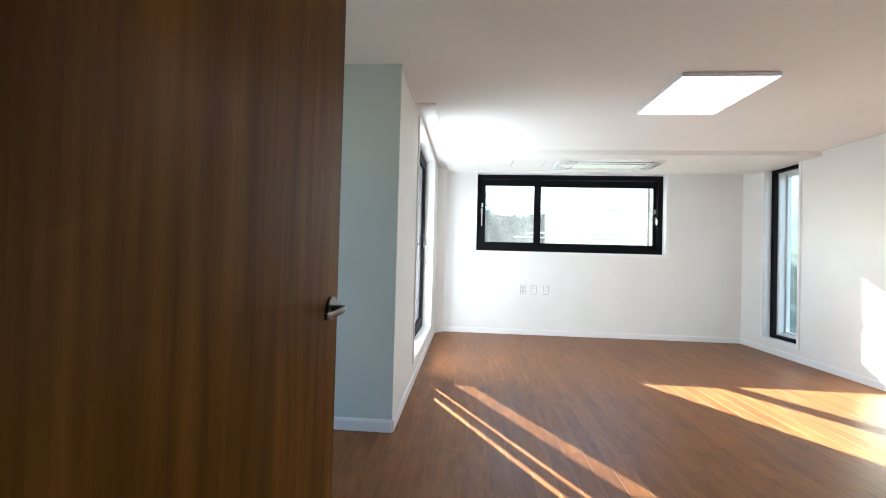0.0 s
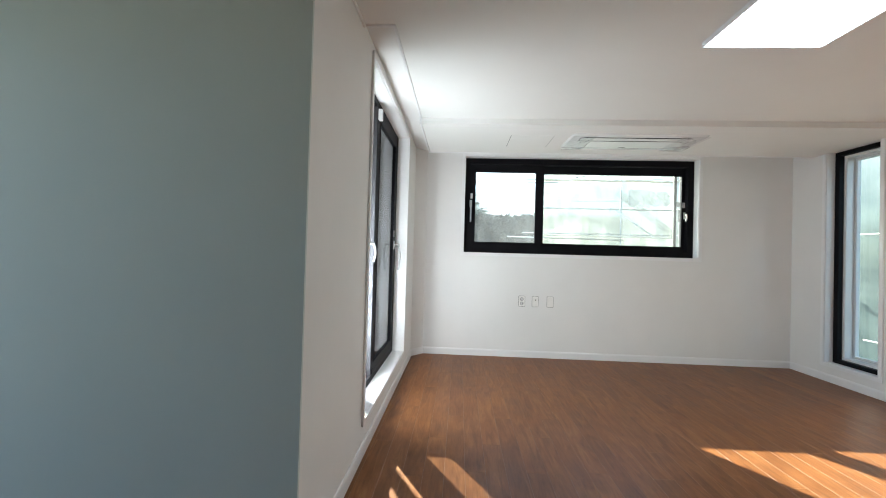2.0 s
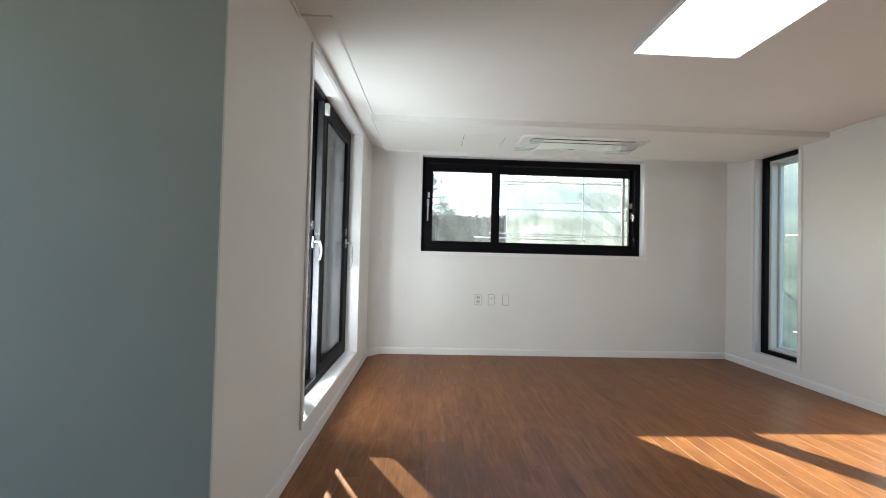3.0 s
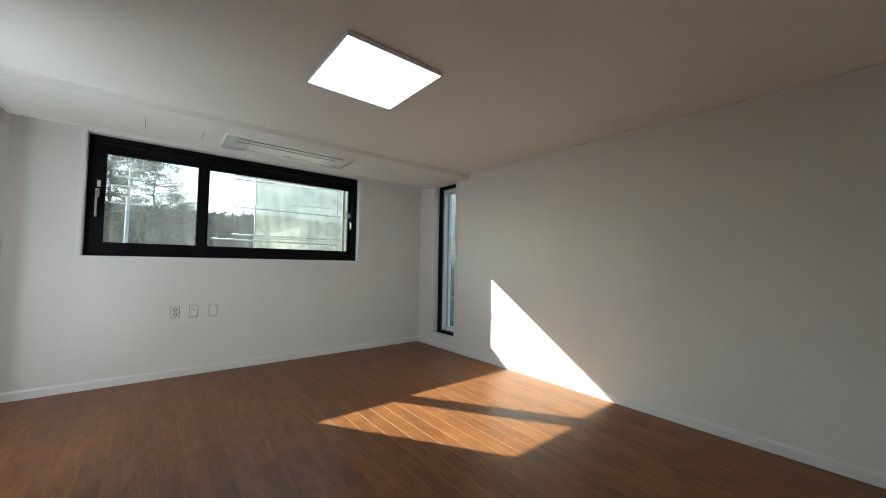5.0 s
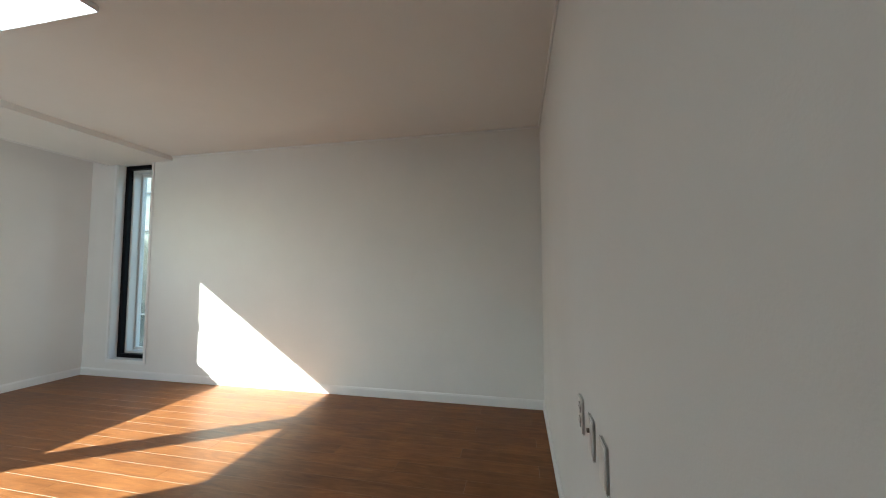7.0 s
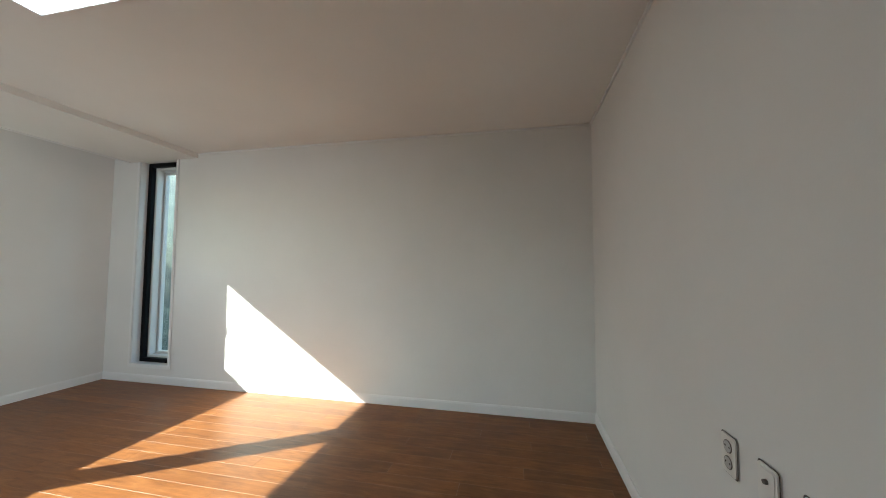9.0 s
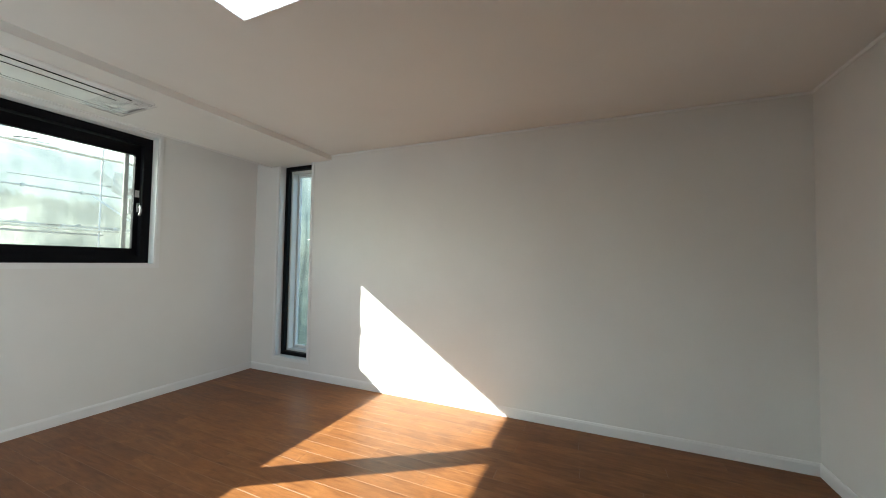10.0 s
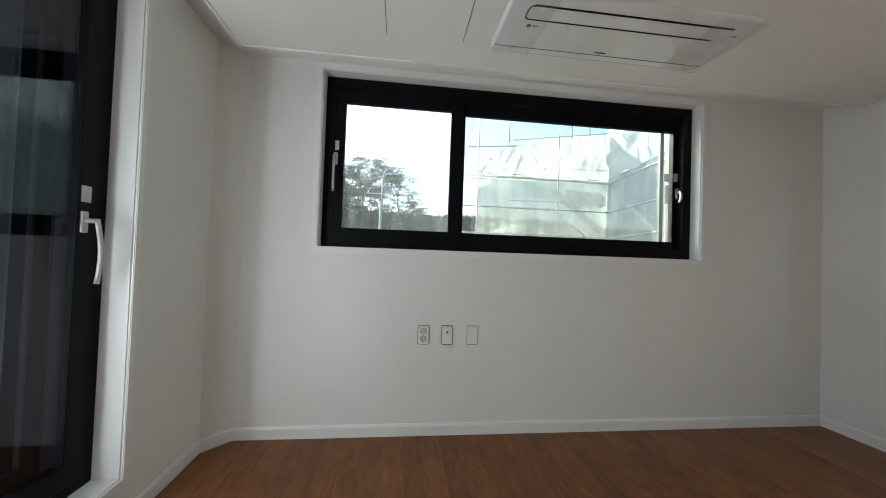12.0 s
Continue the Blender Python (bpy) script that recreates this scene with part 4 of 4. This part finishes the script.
def sheet(p00, p10, p11, p01, nu, nv, fold, seed, crease=0.0):
    """A hanging sheet over four corners with soft folds and, where it is stiff, sharp slanting creases."""
    bm = bmesh.new()
    a, b, c, d = (Vector(p) for p in (p00, p10, p11, p01))
    nrm = (b - a).cross(d - a).normalized()
    rows = []
    for j in range(nv + 1):
        v = j / nv
        row = []
        for i in range(nu + 1):
            u = i / nu
            p = a.lerp(b, u).lerp(d.lerp(c, u), v)
            f = noise.noise(Vector((u * 9 + seed, v * 1.6, seed))) + 0.5 * noise.noise(Vector((u * 23 + v * 4, v * 3, seed + 4)))
            f += crease * (1 - 2 * abs(noise.noise(Vector((u * 5 + v * 2.4 + seed, v * 0.5, seed + 9))))) + crease * 0.4 * (1 - 2 * abs(noise.noise(Vector((u * 11 - v * 3.0, v * 0.7 + seed, seed + 2)))))
            sag = math.sin(math.pi * u * 4) ** 2
            p = p + nrm * (fold * f * (0.35 + v * (1 - v) * 2.6)) + Vector((0, 0, -0.15 * sag * (1 - v) + 0.05 * noise.noise(Vector((u * 11, seed, 2.0))) * (1 - v)))
            row.append(bm.verts.new(p))
        rows.append(row)
    for j in range(nv):
        for i in range(nu):
            f = bm.faces.new((rows[j][i], rows[j][i + 1], rows[j + 1][i + 1], rows[j + 1][i]))
            f.smooth = True
    return bm


Y1 = BY - 0.06
part("tarpaulin", sheet((BX0, Y1, 5.0), (3.0, Y1, 5.05), (3.0, Y1, 6.85), (BX0 + 0.12, Y1, 5.9), 70, 26, 0.16, 1, 1.1), TARP, nb, "white tarpaulin with folds")
part("tarpaulin", sheet((3.05, Y1, 5.05), (BX1, Y1, 5.2), (BX1 - 0.4, Y1, 7.4), (3.0, Y1, 6.9), 80, 26, 0.2, 2, 1.1), TARP, nb, "white tarpaulin with folds")
part("net", sheet((BX0, BY, -6.5), (BX1, BY, -6.5), (BX1, BY, 5.0), (BX0, BY, 4.9), 60, 40, 0.28, 3), NET, nb, "pale green safety net")
part("net", sheet((BX1, BY, -6.5), (6.33, 7.0, -6.5), (6.33, 7.0, 5.4), (BX1, BY, 5.2), 40, 30, 0.14, 5), NET, nb, "pale green safety net")
part("net", sheet((6.33, 7.0, -6.5), (5.3, -5.5, -6.5), (5.3, -5.5, 6.4), (6.33, 7.0, 6.4), 110, 50, 0.14, 6, 0.5), NETSIDE, nb, "teal safety net, shade put into its colour")
part("tarpaulin", sheet((BX1, BY, 5.15), (6.3, 7.0, 5.6), (6.3, 7.0, 8.6), (BX1, BY, 7.6), 50, 20, 0.2, 7, 0.9), TARP, nb, "white tarpaulin with folds")


def pipe(a, b, r=0.03):
    part("pipe", add_tube(bmesh.new(), a, b, r, n=8), ALU, nb)


for z in (-0.4, 2.31, 3.56, 4.98):
    pipe((BX0 - 0.9, BY - 0.16, z), (BX1 + 0.2, BY - 0.16, z))
    pipe((BX1 - 0.05, BY, z), (6.28, 7.0, z + 0.1))
for x, z0, z1 in ((BX0, GZ, 8.6), (1.8, 6.6, 8.6), (4.26, GZ, 8.9), (4.9, 7.0, 9.0), (5.8, 7.2, 9.0), (BX1, GZ, 8.4)):
    pipe((x, BY - 0.2, z0), (x, BY - 0.2, z1))
for x0, z0, x1, z1, r in ((1.9, 3.9, 6.6, 4.0, 0.016), (-1.3, 2.08, 4.4, 2.04, 0.035), (0.5, 5.35, 6.8, 5.62, 0.018), (0.35, 1.4, 6.9, 1.42, 0.025)):
    pipe((x0, BY - 0.17, z0), (x1, BY - 0.17, z1), r)
pipe((BX0 - 0.5, BY - 0.18, 6.28), (2.2, BY - 0.18, 6.5))
pipe((2.0, BY - 0.18, 6.75), (BX1, BY - 0.18, 7.45))
pipe((4.2, BY - 0.22, 7.9), (BX1, BY - 0.22, 8.1), 0.02)
pipe((4.3, BY - 0.2, 7.2), (5.9, BY - 0.2, 8.4), 0.02)
pipe((BX0 - 1.0, BY - 0.25, 4.78), (BX0 + 0.8, BY - 0.25, 4.85))
for a, c in (((4.0, 3.5), (5.9, 2.2)),):
    part("stair_rail", sweep([(a[0], BY - 0.24, a[1]), (c[0], BY - 0.24, c[1])], 0.02, 0.07), PVC, nb)
# stair flights and floor slabs that show through the net
for x0, z0, x1, z1 in ((4.0, 4.4, 6.8, 2.3),):
    part("stair_flight", sweep([(x0, BY - 0.36, z0), (x1, BY - 0.36, z1)], 0.02, 0.34), SHADENET, nb, "stair flight veiled by net")
for z in (2.2, 4.95):
    for k in range(5):
        x = BX0 + 0.1 + k * 1.3
        part("walkway_board", box(x, x + 1.26, BY - 0.45, BY - 0.15, z - 0.03 + 0.02 * (k % 2), z + 0.02 + 0.02 * (k % 2), bevel=0.008), CREAM, nb)
for k, (x, z) in enumerate(((0.9, 2.27), (1.7, 2.27), (2.6, 2.28), (3.3, 2.27), (0.6, 5.02), (1.9, 5.03), (2.4, 5.02), (4.4, 5.03), (5.6, 5.02))):
    part("loose_timber", sweep([(x, BY - 0.5, z), (x + 0.35 + 0.1 * (k % 3), BY - 0.42, z + 0.03 + 0.07 * (k % 2))], 0.05, 0.04), (ALU, CREAM, DARK)[k % 3], nb)
for x0, x1, z0, z1, k in ((4.4, 6.5, 3.75, 4.4, 12),):
    part("plastic_sheet", sheet((x0, BY - 0.52, z0), (x1, BY - 0.52, z0 + 0.1), (x1 - 0.2, BY - 0.5, z1), (x0 + 0.1, BY - 0.5, z1 + 0.1), 40, 18, 0.07, k, 0.8), TARP, nb, "loose white plastic sheet")
for k in range(14):
    x = BX0 - 0.1 + k * 0.5
    z = (2.31, 3.56, 4.98)[k % 3]
    part("clamp", box(x - 0.05, x + 0.05, BY - 0.24, BY - 0.12, z - 0.05, z + 0.06, bevel=0.015), ALU, nb)
for y, z in ((2.4, 1.88), (2.2, -0.42)):
    pipe((4.95, y, z), (4.85, y + 0.95, z + 0.04), 0.045)
    pipe((5.2, y - 0.3, z - 0.06), (5.2, y + 1.9, z - 0.06), 0.02)
for y, z0, z1 in ((2.66, 3.13, 3.76), (2.505, -0.18, 0.38)):
    part("net_tie", box(5.08, 5.11, y - 0.013, y + 0.013, z0, z1, bevel=0.004), PVC, nb, "white strap tying the net")

# ---------------------------------------------------------------- floor of planks (last: many small pieces)
base = box(XA, 0.0, -6.6, 0.0, -0.20, -0.012)
floor = tagged(part("floor", base, mottled("subfloor", (0.03, 0.02, 0.012), (0.05, 0.03, 0.02), 0.8)), "reddish-brown wood plank floor", "floor", kind="structure")
PW, PL, GAP = 0.1095, 1.21, 0.0001
plank_meshes = {}


def plank_mesh(w, l):
    key = (round(w, 3), round(l, 2))
    if key not in plank_meshes:
        bm = box(-w / 2 + GAP / 2, w / 2 - GAP / 2, -l / 2 + GAP / 2, l / 2 - GAP / 2, -0.012, 0.0)
        es = [e for e in bm.edges if all(v.co.z > -0.001 for v in e.verts)]
        edge = bmesh.ops.bevel(bm, geom=es, offset=0.0008, segments=1, affect="EDGES")
        for f in edge["faces"]:
            f.material_index = 1
        me = bpy.data.meshes.new("plank")
        bm.to_mesh(me)
        bm.free()
        me.materials.append(PLANK)
        me.materials.append(PLANKEDGE)
        plank_meshes[key] = me
    return plank_meshes[key]


rng = random.Random(5)
spans = [(XL, 0.0, YB, 0.0), (XA, XL, YB, YN), (-4.6, -2.9, -6.6, YB)]
for sx0, sx1, sy0, sy1 in spans:
    x = sx1
    row = 0
    while x > sx0 + 0.01:
        w = min(PW if row else 0.075, x - sx0)
        y = sy1
        first = round((0.25 + 0.37 * (row % 3) + rng.uniform(-0.08, 0.08)), 2)
        while y > sy0 + 0.005:
            l = first if y == sy1 else PL
            l = min(l, y - sy0)
            ob = new("plank", plank_mesh(w, l))
            ob.location = (x - w / 2, y - l / 2, 0)
            ob.parent = floor
            y -= l
        x -= w
        row += 1
